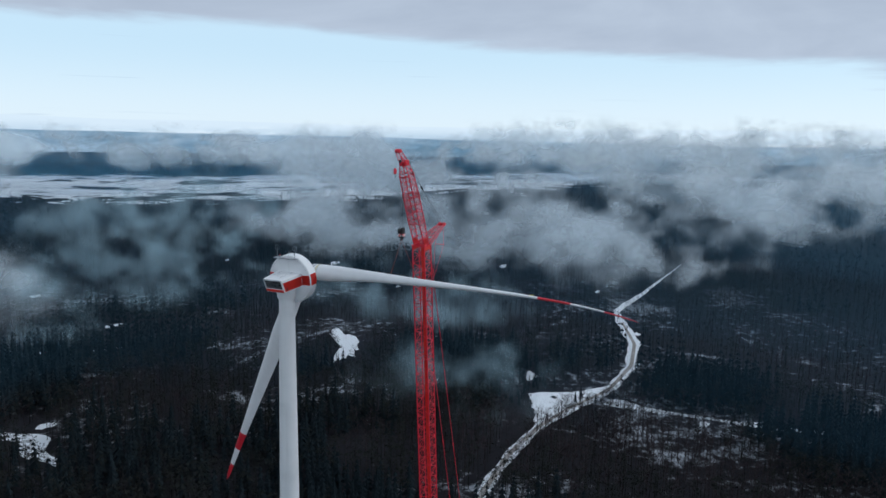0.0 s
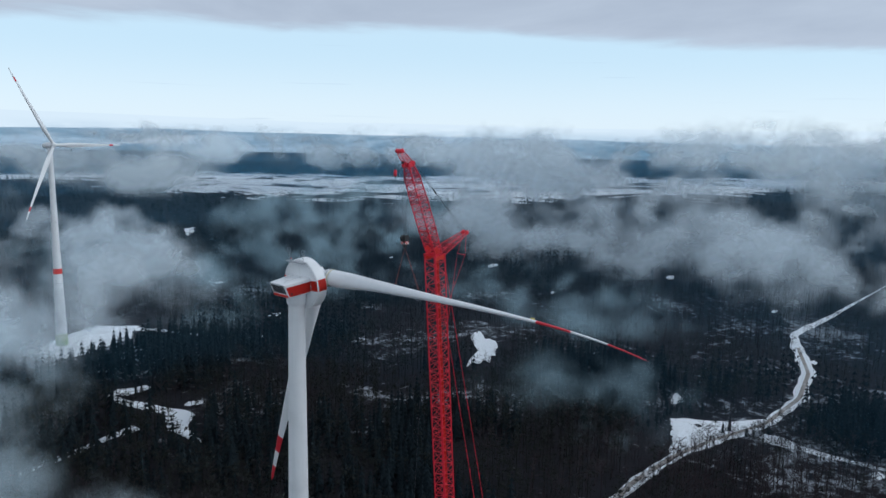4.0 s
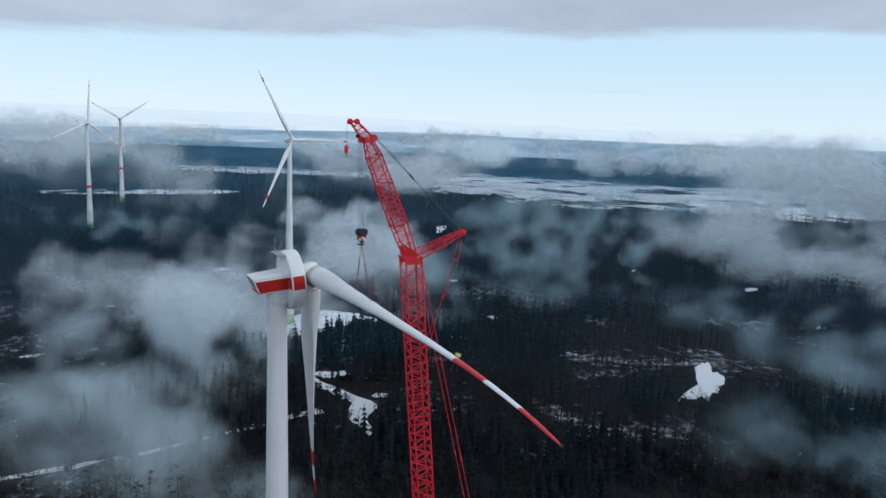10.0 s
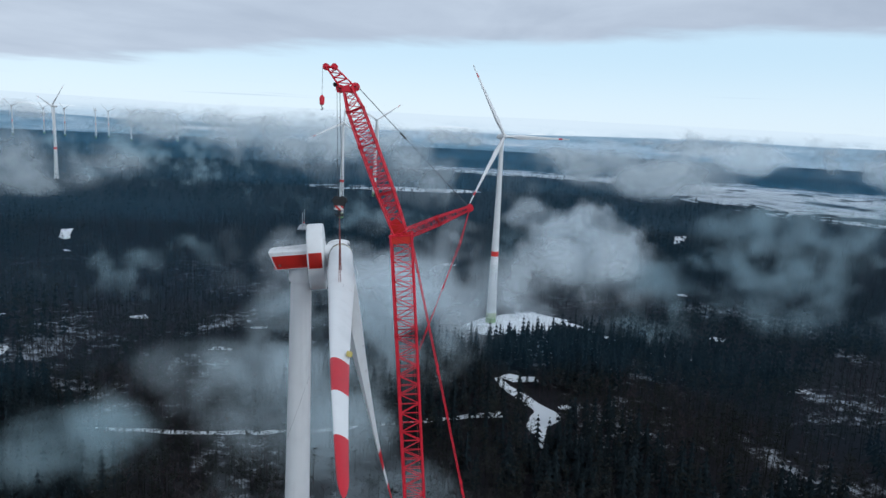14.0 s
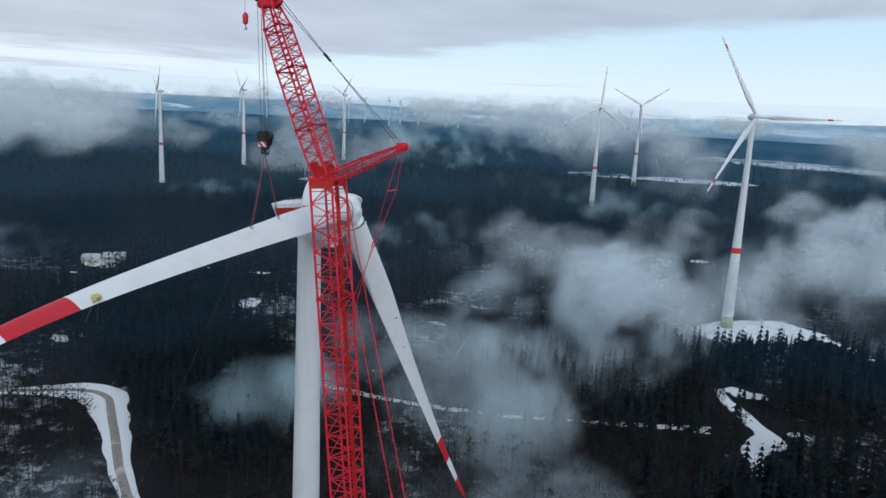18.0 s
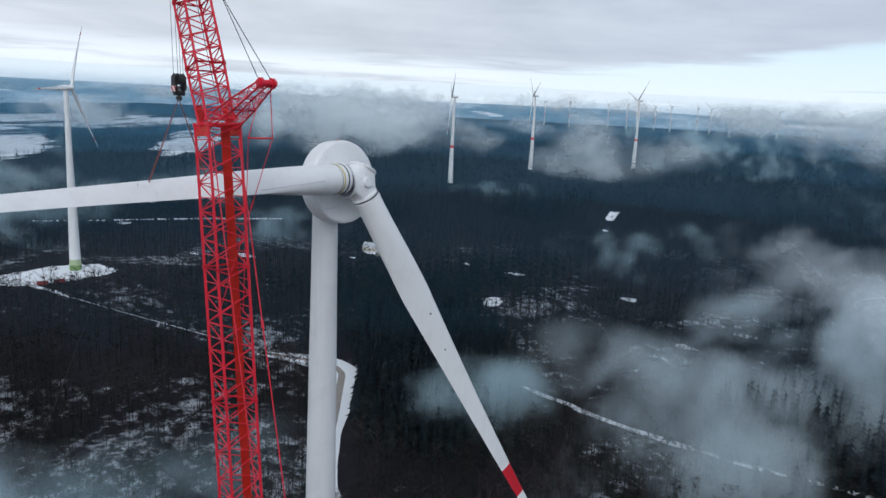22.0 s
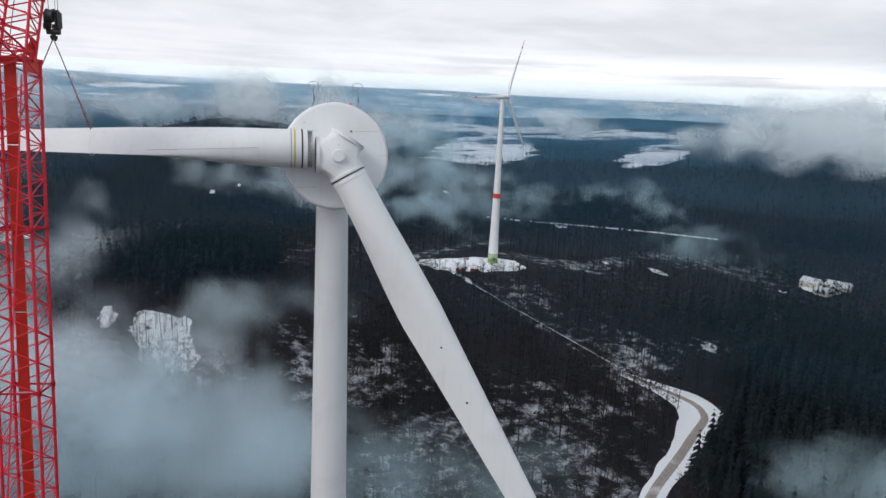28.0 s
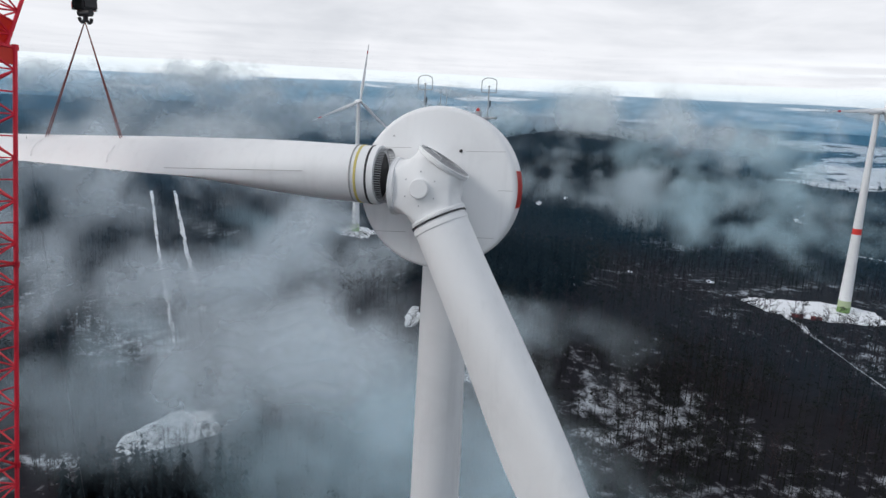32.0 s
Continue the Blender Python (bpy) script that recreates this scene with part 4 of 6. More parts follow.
def hanging_blade():
    ra = Vector((5.95, -2.8, 131.35))
    L = 65.7
    ph = radians(-20)  # how far the blade is turned about its length
    ob = thing("rotor_blade", "white rotor blade with red bands hanging from crane slings", "rotor blade")
    m = frame_of(Vector((math.cos(ph), 0, math.sin(ph))), Vector((-math.sin(ph), 0, math.cos(ph))), Vector((0, -1, 0)), ra) @ Matrix.Rotation(0.012, 4, "Y")
    ob.matrix_world = m
    me = blade_mesh("blade_shell", L, 1.70, 3.7, [(47.9, 53.9), (59.9, 66)], 2.4, 0, droop=6.0, sweep=1.45, fall=0.42)
    part("blade_shell", me, None, ob)
    bm = bmesh.new()
    lathe(bm, [(0.0, 1.42), (-0.06, 1.42), (-0.06, 1.735), (0.30, 1.735), (0.30, 1.70)], 64, "z")
    part("root_flange", bm, WHITE, ob, "white root flange", smooth=True)
    bm = bmesh.new()
    lathe(bm, [(0.32, 1.69), (0.34, 1.745), (0.44, 1.745), (0.46, 1.69)], 64, "z")
    part("root_seal", bm, DARK, ob, "black rubber seal ring", smooth=True)
    bm = bmesh.new()
    lathe(bm, [(0.96, 1.70), (0.97, 1.730), (1.10, 1.730), (1.11, 1.70)], 64, "z")
    part("yellow_band", bm, YELLOW, ob, "yellow assembly band round the root", smooth=True)
    bm = bmesh.new()
    lathe(bm, [(1.30, 1.70), (1.31, 1.745), (1.38, 1.745), (1.39, 1.70)], 64, "z")
    part("root_strap", bm, SEAM, ob, smooth=True)
    # the hollow's shade is painted: a black lining closes the root
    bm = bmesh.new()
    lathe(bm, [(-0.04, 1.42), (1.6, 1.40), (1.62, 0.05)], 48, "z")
    part("hollow_root", bm, DARK, ob, "lining of the hollow blade root, painted black as its shade", smooth=True)
    bm = bmesh.new()
    box(bm, (0, 0, 1.45), (2.3, 0.08, 0.06))
    part("inner_spar", bm, SLING, ob)
    bm = bmesh.new()
    tube(bm, (0, 0, -0.06), (0, 0, -0.52), 0.026, n=6)
    stud = mesh_of("stud_bolt", bm, STEEL)
    for i in range(72):
        t = 2 * math.pi * i / 72
        s = part("stud_bolt", stud, None, ob)
        s.matrix_local = Matrix.Translation((1.58 * math.cos(t), 1.58 * math.sin(t), 0))
    # seam along the shell, erection wedge and yellow tag towards the tip
    bm = bmesh.new()
    tube(bm, (1.6, 0.72, 4.2), (2.2, 0.55, 13), 0.02, n=4)
    part("shell_seam", bm, SEAM, ob)
    bm = bmesh.new()
    box(bm, (0.95, 0.12, 46.4), (0.5, 0.35, 0.6), 0.06)
    tag = part("edge_cover", bm, YELLOW, ob, "yellow trailing-edge protector")
    bm = bmesh.new()
    tube(bm, (1.0, -0.1, 46.2), (1.1, -1.9, 45.8), 0.03, n=5)
    tube(bm, (1.0, -0.1, 46.6), (1.1, -1.6, 47.1), 0.03, n=5)
    part("cord", bm, ROPE, tag)
    return ob


hanging_blade()


# ------------------------------------------------------------------ crawler crane
def lattice(parent, name, a, b, ax, ay, wa, wb, bays, rc=0.10, rb=0.046, mat=CRANE, walk_panel=False):
    """One lattice section from a to b: four chords, end frames and zigzag lacing. wa, wb: (width along ax, along ay) at both ends."""
    a, b = Vector(a), Vector(b)

    def corner(u, i):
        sx, sy = ((-1, -1), (1, -1), (1, 1), (-1, 1))[i]
        w = [wa[k] + (wb[k] - wa[k]) * u for k in (0, 1)]
        return a + (b - a) * u + ax * sx * w[0] / 2 + ay * sy * w[1] / 2

    sec = None
    for u in (0.0, 1.0):
        bm = bmesh.new()
        for i in range(4):
            tube(bm, corner(u, i), corner(u, (i + 1) % 4), rb * 1.4, n=6)
            c = corner(u, i)
            d = unit(b - a) * 0.16
            tube(bm, c - d, c + d, rc * 1.5, n=8)
        if sec is None:
            sec = part(name, bm, mat, parent)
        else:
            part("end_frame", bm, mat, sec)
    for i in range(4):
        part("chord", tube(bmesh.new(), corner(0, i), corner(1, i), rc, n=8), mat, sec, smooth=True)
    for i in range(4):
        j = (i + 1) % 4
        for k in range(bays):
            u0, u1 = k / bays, (k + 1) / bays
            p, q = (corner(u0, i), corner(u1, j)) if (k + i) % 2 == 0 else (corner(u0, j), corner(u1, i))
            part("brace", tube(bmesh.new(), p, q, rb, n=5, caps=False), mat, sec)
            if k and i % 2 == 0:
                part("rung", tube(bmesh.new(), corner(u0, i), corner(u0, j), rb * 0.8, n=5, caps=False), mat, sec)
    if walk_panel:
        n = max(2, bays // 4)
        for k in range(n):
            u0, u1 = (k + 0.005) / n, (k + 0.995) / n
            bm = bmesh.new()
            w = 0.42
            off = ax * (wa[0] / 2 - 0.42)
            sh = ay * 0.25
            p0, p1 = a + (b - a) * u0 + off + sh, a + (b - a) * u1 + off + sh
            vs = [bm.verts.new(p0 - ay * w), bm.verts.new(p0 + ay * w), bm.verts.new(p1 + ay * w), bm.verts.new(p1 - ay * w)]
            bm.faces.new(vs)
            bmesh.ops.solidify(bm, geom=bm.faces[:], thickness=0.05)
            part("walkway_plate", bm, CRANE_B, sec, "orange-red walkway grating inside the boom")
    return sec


def pulley(parent, c, axis, r, w=0.22, mat=CRANE):
    bm = bmesh.new()
    lathe(bm, [(-w / 2, r * 0.35), (-w / 2, r), (-w / 6, r * 0.88), (w / 6, r * 0.88), (w / 2, r), (w / 2, r * 0.35)], 28)
    q = Vector((1, 0, 0)).rotation_difference(axis).to_matrix()
    bmesh.ops.rotate(bm, cent=(0, 0, 0), matrix=q, verts=bm.verts)
    bmesh.ops.translate(bm, vec=c, verts=bm.verts)
    p = part("sheave", bm, mat, parent, smooth=True)
    part("axle", tube(bmesh.new(), Vector(c) - axis * (w * 0.8), Vector(c) + axis * (w * 0.8), r * 0.2, n=10), DARK, p)
    return p


def crane():
    top = thing("crawler_crane", "red lattice-boom crawler crane with raised jib", "crane", pose(0, -0.5, 0))
    LUFF = unit(Vector((-17.5, 1.93, 0)))  # the way the jib leans
    ACR = Vector((0, 0, 1)).cross(LUFF)  # across the boom
    knee = Vector((13.25, -23.3, 137.7))
    zb = gz(25, -23.6) + 3.2
    foot = Vector((13.19 + (138 - zb) * 0.0899, -23.22 - (138 - zb) * 0.0029, zb))
    d = unit(knee - foot)
    ax = unit(LUFF - d * LUFF.dot(d)) * -1  # towards the rear of the boom
    ay = unit(d.cross(ax))
    n = 12
    pts = [foot + (knee - foot) * u for u in [0.0] + [0.035 + (0.965) * i / (n - 1) for i in range(n)]]
    full = (2.45, 2.85)
    for i, (p, q) in enumerate(zip(pts, pts[1:])):
        wa = (0.7, 2.85) if i == 0 else full
        lattice(top, "boom_section", p, q, ax, ay, wa, full, 4 if i == 0 else 10, 0.125, 0.058, walk_panel=i > 0)
    # boom head
    for s in (-1, 1):
        bm = box(bmesh.new(), knee + ay * s * 1.36 - d * 0.5, (2.3, 0.12, 0.9), 0.04, frame_of(ax, ay, d, (0, 0, 0)).to_3x3())
        part("boom_head_plate", bm, CRANE_B, top, "orange-red boom head plate")
    part("jib_pin", tube(bmesh.new(), knee - ay * 1.6, knee + ay * 1.6, 0.20, n=14), CRANE, top)
    # jib
    jf = knee + LUFF * 0.15 + Vector((0, 0, 0.25))
    jh = Vector((6.45, -22.6, 154.3))
    jd = unit(jh - jf)
    jx = unit(LUFF - jd * LUFF.dot(jd)) * -1
    jy = unit(jd.cross(jx))
    u1, u2, u3 = 0.28, 0.38, 0.86
    P = [jf + (jh - jf) * u for u in (0, u1, 0.62, u3, 1.0)]
    W = [(1.5, 2.5), (1.95, 2.5), (1.95, 2.4), (1.8, 2.1), (1.0, 1.3)]
    for i in range(4):
        lattice(top, "jib_section", P[i], P[i + 1], jx, jy, W[i], W[i + 1], (7, 8, 7, 3)[i], 0.11, 0.056)
    # solid plates at the foot of the jib
    for s in (-1, 1):
        bm = bmesh.new()
        q = [jf - jx * 0.75, jf + jx * 0.75, jf + jd * 1.5 + jx * 0.1, jf + jd * 1.5 - jx * 0.75]
        bm.faces.new([bm.verts.new(v + jy * s * 1.22) for v in q])
        bmesh.ops.solidify(bm, geom=bm.faces[:], thickness=0.06)
        part("jib_foot_plate", bm, CRANE_B, top)
    # head machinery, fly tip and sheaves
    hub = jh
    head = part("jib_head", box(bmesh.new(), hub, (1.5, 1.5, 0.7), 0.08), CRANE, top, "jib head block", smooth=True)
    pulley(head, Vector((5.55, -22.5, 154.3)), jy, 0.48, 0.5)
    pulley(head, Vector((7.3, -22.7, 154.6)), jy, 0.50, 0.5)
    pulley(head, Vector((5.0, -22.45, 154.75)), jy, 0.26, 0.3, DARK)
    tipa, tipb = Vector((3.9, -22.32, 156.7)), Vector((4.85, -22.42, 156.75))
    bm = bmesh.new()
    for s in (-0.45, 0.45):
        for p, q in ((Vector((5.6, -22.5, 154.4)), tipa), (Vector((7.2, -22.7, 154.7)), tipb), (tipa, tipb)):
            tube(bm, p + jy * s, q + jy * s, 0.08, n=6)
        e0, e1 = Vector((5.6, -22.5, 154.4)), Vector((7.2, -22.7, 154.7))
        for k in range(4):
            a = e0 + (tipa - e0) * (k / 4)
            b = e1 + (tipb - e1) * ((k + 0.5) / 4)
            c = e0 + (tipa - e0) * ((k + 1) / 4)
            tube(bm, a + jy * s, b + jy * s, 0.045, n=5), tube(bm, b + jy * s, c + jy * s, 0.045, n=5)
    part("fly_tip", bm, CRANE, top, "short lattice tip for the auxiliary rope")
    pulley(top, tipa, jy, 0.40, 0.4)
    pulley(top, tipb, jy, 0.38, 0.4)
    # rear strut: two legs drawn together, with lacing
    st = Vector((21.2, -24.2, 141.25))
    sb = knee + Vector((0.6, -0.06, 0.1))
    sd = unit(st - sb)
    sx = unit(Vector((0, 0, 1)) - sd * sd.z)
    sy = unit(sd.cross(sx))
    mid = sb + (st - sb) * 0.5
    lattice(top, "strut_section", sb, mid, sx, sy, (1.0, 2.6), (0.95, 1.9), 6, 0.075, 0.034, CRANE)
    lattice(top, "strut_section", mid, st, sx, sy, (0.95, 1.9), (0.40, 1.2), 6, 0.075, 0.034, CRANE)
    cap = part("strut_head", tube(bmesh.new(), st - sy * 0.8, st + sy * 0.8, 0.26, n=14), CRANE, top, smooth=True)
    for s in (-0.5, 0.5):
        pulley(cap, st + sy * s, sy, 0.42, 0.22)
    # pendants: strut to jib head, boom stays and the luffing bridle
    for s in (-1, 1):
        a, b = st + sy * s * 0.55, Vector((7.5, -22.72, 154.7)) + jy * s * 0.5
        j = a + (b - a) * 0.60
        rope = part("jib_pendant", tube(bmesh.new(), a, b, 0.035, n=6), ROPE, top, "dark steel pendant rope")
        part("pendant_link", tube(bmesh.new(), j - unit(b - a) * 0.5, j + unit(b - a) * 0.5, 0.11, n=8), DARK, rope)
        spread = st + Vector((-0.9, 0.1, -4.2)) + sy * s * 1.05
        part("bridle_rope", tube(bmesh.new(), st + sy * s * 0.3, spread, 0.035, n=6), CRANE, top)
        low = Vector((15.3, -23.6, 121.4)) + ay * s * 1.2
        rod = part("bridle_rod", tube(bmesh.new(), spread, low, 0.03, n=6), CRANE, top)
        for u in (0.35, 0.7):
            c = spread + (low - spread) * u
            part("rod_link", tube(bmesh.new(), c - unit(low - spread) * 0.3, c + unit(low - spread) * 0.3, 0.07, n=6), CRANE, rod)
        a = knee + ax * 1.25 + ay * s * 1.2 - d * 1.2
        b = Vector((46.0, -26.9, 8.0)) + ay * s * 1.6
        stay = part("boom_stay", tube(bmesh.new(), a, b, 0.055, n=6), CRANE, top, "red boom stay bar")
        for u in (0.12, 0.24, 0.36, 0.48):
            c = a + (b - a) * u
            part("stay_link", tube(bmesh.new(), c - unit(b - a) * 0.35, c + unit(b - a) * 0.35, 0.12, n=6), CRANE, stay)
    bar = st + Vector((-0.9, 0.1, -4.2))
    part("spreader_bar", tube(bmesh.new(), bar - sy * 1.1, bar + sy * 1.1, 0.07, n=8), CRANE, top)
    # hoist ropes
    blk = Vector((5.85, -22.45, 141.6))
    for i, (ox, oy) in enumerate(((-0.25, -0.35), (-0.25, 0.35), (0.25, -0.2), (0.3, 0.3))):
        part("hoist_rope", tube(bmesh.new(), Vector((5.35 + ox * 0.6, -22.5 + oy, 154.2)), blk + Vector((ox, oy, 0.2)), 0.022, n=5), ROPE, top)
    part("jib_rope", tube(bmesh.new(), Vector((7.1, -22.6, 154.2)), knee + Vector((0.5, 0, 0.5)), 0.03, n=5), ROPE, top)
    part("auxiliary_rope", tube(bmesh.new(), Vector((3.5, -22.3, 156.7)), Vector((3.5, -22.3, 153.5)), 0.02, n=5), ROPE, top)
    # crawler base below the boom
    g = gz(25, -23.6)
    for s in (-1, 1):
        bm = box(bmesh.new(), (25.5, -23.6 + s * 4.2, g + 1.05), (11.0, 1.5, 1.7), 0.5)
        tr = part("crawler_track", bm, DARK, top, "dark steel crawler track", smooth=True)
        for k in range(6):
            part("track_roller", tube(bmesh.new(), (21.3 + k * 1.7, -23.6 + s * 5.0, g + 0.9), (21.3 + k * 1.7, -23.6 + s * 4.9, g + 0.9), 0.5, n=14), STEEL, tr)
    part("car_body", box(bmesh.new(), (25.5, -23.6, g + 1.6), (4.6, 7.2, 1.3), 0.15), CRANE, top)
    part("superstructure", box(bmesh.new(), (29.0, -23.6, g + 3.3), (12.0, 3.2, 1.9), 0.15), CRANE, top, smooth=True)
    for k in range(4):
        part("counterweight", box(bmesh.new(), (34.5, -23.6, g + 4.7 + k * 0.82), (2.2, 6.4, 0.8), 0.06), DARK, top)
    part("operator_cab", box(bmesh.new(), (24.4, -26.4, g + 3.6), (2.2, 1.8, 2.3), 0.12), CRANE, top)
    part("gantry", tube(bmesh.new(), (33.5, -23.6, g + 4), (46.0, -26.9, 8.2), 0.28, n=8), CRANE, top)
    return top


crane()


def hook_blocks():
    b = thing("hook_block", "black heavy hook block with striped warning plates", "hook block", pose(5.85, -22.95, 140.9, 0, 0, -8))
    for s in (-1, 1):
        part("cheek_plate", box(bmesh.new(), (0, s * 0.42, 0.15), (1.15, 0.22, 1.45), 0.12), DARK, b, smooth=True)
    for x in (-0.34, 0.34):
        p = pulley(b, Vector((x, 0, 0.5)), Vector((0, 1, 0)), 0.52, 0.55, DARK)
    part("warning_plate", box(bmesh.new(), (0.05, -0.55, -0.35), (0.95, 0.04, 0.5)), WARN, b, "red and white striped warning plate")
    part("warning_plate", box(bmesh.new(), (-0.60, 0, -0.35), (0.04, 0.7, 0.5)), WARN, b, "red and white striped warning plate")
    part("crosshead", tube(bmesh.new(), (0, -0.5, -0.75), (0, 0.5, -0.75), 0.22, n=14), DARK, b, smooth=True)
    bm = bmesh.new()
    tube(bm, (0, 0, -0.7), (0, 0, -1.15), 0.16, n=12)
    for s in (-1, 1):
        polytube(bm, [(0, 0, -1.1), (s * 0.25, 0, -1.35), (s * 0.42, 0, -1.25), (s * 0.46, 0, -1.05)], 0.11, 8)
    part("double_hook", bm, DARK, b, "black forged double hook", smooth=True)
    a = thing("auxiliary_hook", "small red auxiliary hook ball on its rope", "crane hook", pose(3.5, -22.7, 152.9))
    bm = bmesh.new()
    lathe(bm, [(-0.55, 0.10), (-0.45, 0.26), (0.30, 0.30), (0.50, 0.20), (0.62, 0.06)], 20, "z")
    part("hook_weight", bm, CRANE, a, smooth=True)
    bm = bmesh.new()
    polytube(bm, [(0, 0, -0.5), (0, 0, -0.8), (0.14, 0, -0.95), (0.05, 0, -1.08), (-0.12, 0, -1.0)], 0.05, 8)
    part("hook", bm, DARK, a)
    for i, y in enumerate((-26.3, -20.4)):
        s = thing("lifting_sling", "dark red textile sling between hook and blade", "sling", group="slings on the blade")
        up, lo = Vector((5.87, -23.0, 139.65)), Vector((6.15, y, 132.15))
        for w in (-0.05, 0.05):
            part("sling_leg", tube(bmesh.new(), up, lo + Vector((w * 2, 0, 0)), 0.038, n=6), SLING, s)
        bm = bmesh.new()
        rx, rz, q = (1.62, 0.94, radians(-16)) if i else (1.50, 0.84, radians(-16))
        polytube(bm, [(6.12 + rx * math.cos(t) * math.cos(q) - rz * math.sin(t) * math.sin(q), y, 131.3 + rx * math.cos(t) * math.sin(q) + rz * math.sin(t) * math.cos(q)) for t in (2 * math.pi * k / 24 for k in range(25))], 0.025, 6)
        part("sling_loop", bm, WHITE, s, "pale textile loop round the blade")
    t = thing("tag_line", "thin pale guide rope running down from the blade", "rope")
    part("line", tube(bmesh.new(), (6.6, -27.5, 132.2), (-40, -60, gz(-40, -60)), 0.012, n=4), ROPE, t)


hook_blocks()


# ------------------------------------------------------------------ the other turbines
def small_turbine(name, hub, blade, yaw, spin, label, red_nacelle=True, green=True, group="wind farm"):
    """A finished turbine: tapered tower with one red ring, nacelle, spinner and three blades."""
    x, y, hz = hub
    z0 = gz(x, y)
    ob = thing(name, label, "wind turbine", pose(x, y, z0), group)
    H = hz - z0
    rad = lambda h: 1.45 + 2.3 * (1 - h / H) ** 1.35
    lv = sorted({0.0, 4.0, 8.0, 49.0, 52.5, *[H * i / 14 for i in range(1, 14)], H - 1.8})

    def shell(lo, hi):
        bm = bmesh.new()
        return lathe(bm, [(h, rad(h)) for h in lv if lo <= h <= hi], 28, "z")

    part("tower_foot", shell(0, 4.0), GREEN if green else TOWER, ob, "green painted tower foot" if green else "", smooth=True)
    part("tower_foot", shell(4.0, 8.0), GREEN_L if green else TOWER, ob, smooth=True)
    part("lower_tower", shell(8, 49), TOWER, ob, smooth=True)
    part("red_ring", shell(49, 52.5), RED, ob, "red marking ring", smooth=True)
    part("upper_tower", shell(52.5, H), TOWER, ob, smooth=True)
    m = pose(0, 0, H, 0, -4, yaw)
    bm = bmesh.new()
    lathe(bm, [(-5.2, 0.9), (-5.0, 1.5), (-3.0, 1.95), (0.5, 2.05), (2.0, 1.75), (2.1, 1.2)], 24)
    nac = part("nacelle", bm, WHITE, ob, smooth=True)
    nac.matrix_local = m
    if red_nacelle:
        bm = bmesh.new()
        lathe(bm, [(-4.9, 1.56), (-3.0, 1.98), (-1.6, 2.03)], 24)
        part("red_tail", bm, RED, nac, "red tail of the nacelle", smooth=True)
    bm = bmesh.new()
    lathe(bm, [(2.1, 1.7), (2.6, 1.85), (4.2, 1.7), (5.2, 1.1), (5.6, 0.3)], 24)
    part("spinner", bm, WHITE, nac, smooth=True)
    if (blade, red_nacelle) not in BLADES:
        BLADES[blade, red_nacelle] = blade_mesh("blade", blade, 0.95, blade * 0.062, [(blade * 0.82, blade * 0.88)], 1.2, 10, (WHITE, STRIPE), 2.5)
    for i in range(3):
        t = radians(spin + 120 * i)
        s = Vector((0, math.cos(t), math.sin(t)))
        te = s.cross(Vector((1, 0, 0)))
        b = part("blade", BLADES[blade, red_nacelle], None, ob)
        b.matrix_local = m @ frame_of(te, s.cross(te), s, Vector((3.7, 0, 0)) + s * 1.4)
    return ob


BLADES = {}
YAW = -72
small_turbine("wind_turbine", (109.9, 382.1, 150), 52, YAW, 0, "white turbine on a misty rise, red ring on its tower", False)
small_turbine("wind_turbine", (-6, 863, 157.5), 51, YAW, 85, "distant white turbine with a red tower ring", False)
small_turbine("wind_turbine", (45, 1083, 167), 51, YAW, 33, "distant white turbine above misty woods", False)
small_turbine("wind_turbine", (-556, 719, 151), 51, -138, -82, "distant white turbine with narrow rotor", False, False)
small_turbine("wind_turbine", (-571, 949, 161), 51, -136, -96, "distant white turbine over dark woods", False, False)
small_turbine("wind_turbine", (-482, 1152, 163), 51, -132, -78, "distant white turbine near the horizon", False, False)
small_turbine("wind_turbine", (-421, 148.0, 138.5), 45, 40, 62, "white turbine with green foot on a snowy pad", False)
small_turbine("wind_turbine", (-578, -233, 126), 51, 52, 80, "white turbine standing in drifting mist", False)
far = small_turbine("wind_turbine", (-1200, 2900, 172), 38, -125, 20, "tiny white turbine on the far ridge", False, group="horizon turbines")
rnd = random.Random(5)
for a, dist in ((97, 3150), (99.5, 3300), (103.5, 3150), (104.6, 3250), (106.8, 3050), (108.3, 3350), (109.2, 3150), (111.2, 3300), (114.5, 3200), (116, 3400), (90.5, 3250), (89.7, 3350), (119, 3200), (121, 3300)):
    x, y = dist * math.cos(radians(a)), dist * math.sin(radians(a))
    x, y = x * 0.88, y * 0.88
    copy_thing(far, pose(x, y, gz(x, y), 0, 0, rnd.uniform(-25, 25)))


# ------------------------------------------------------------------ small things on the ground
def container(x, y, rot, label):
    ob = thing("container", label, "container", pose(x, y, gz(x, y) + 0.2, 0, 0, rot), "site containers")
    part("shell", box(bmesh.new(), (0, 0, 1.3), (6.0, 2.4, 2.5), 0.04), CONTAINER, ob)
    for i in range(14):
        part("rib", box(bmesh.new(), (-2.8 + i * 0.43, -1.22, 1.3), (0.2, 0.06, 2.2)), CONTAINER, ob)
    part("snow_cover", box(bmesh.new(), (0, 0, 2.62), (5.9, 2.3, 0.14), 0.05), SNOW, ob, "thin snow on the roof")


container(-399, 118, 60, "dark red site container on the snowy pad")
container(-398, 128, 80, "dark red site container beside the tower")


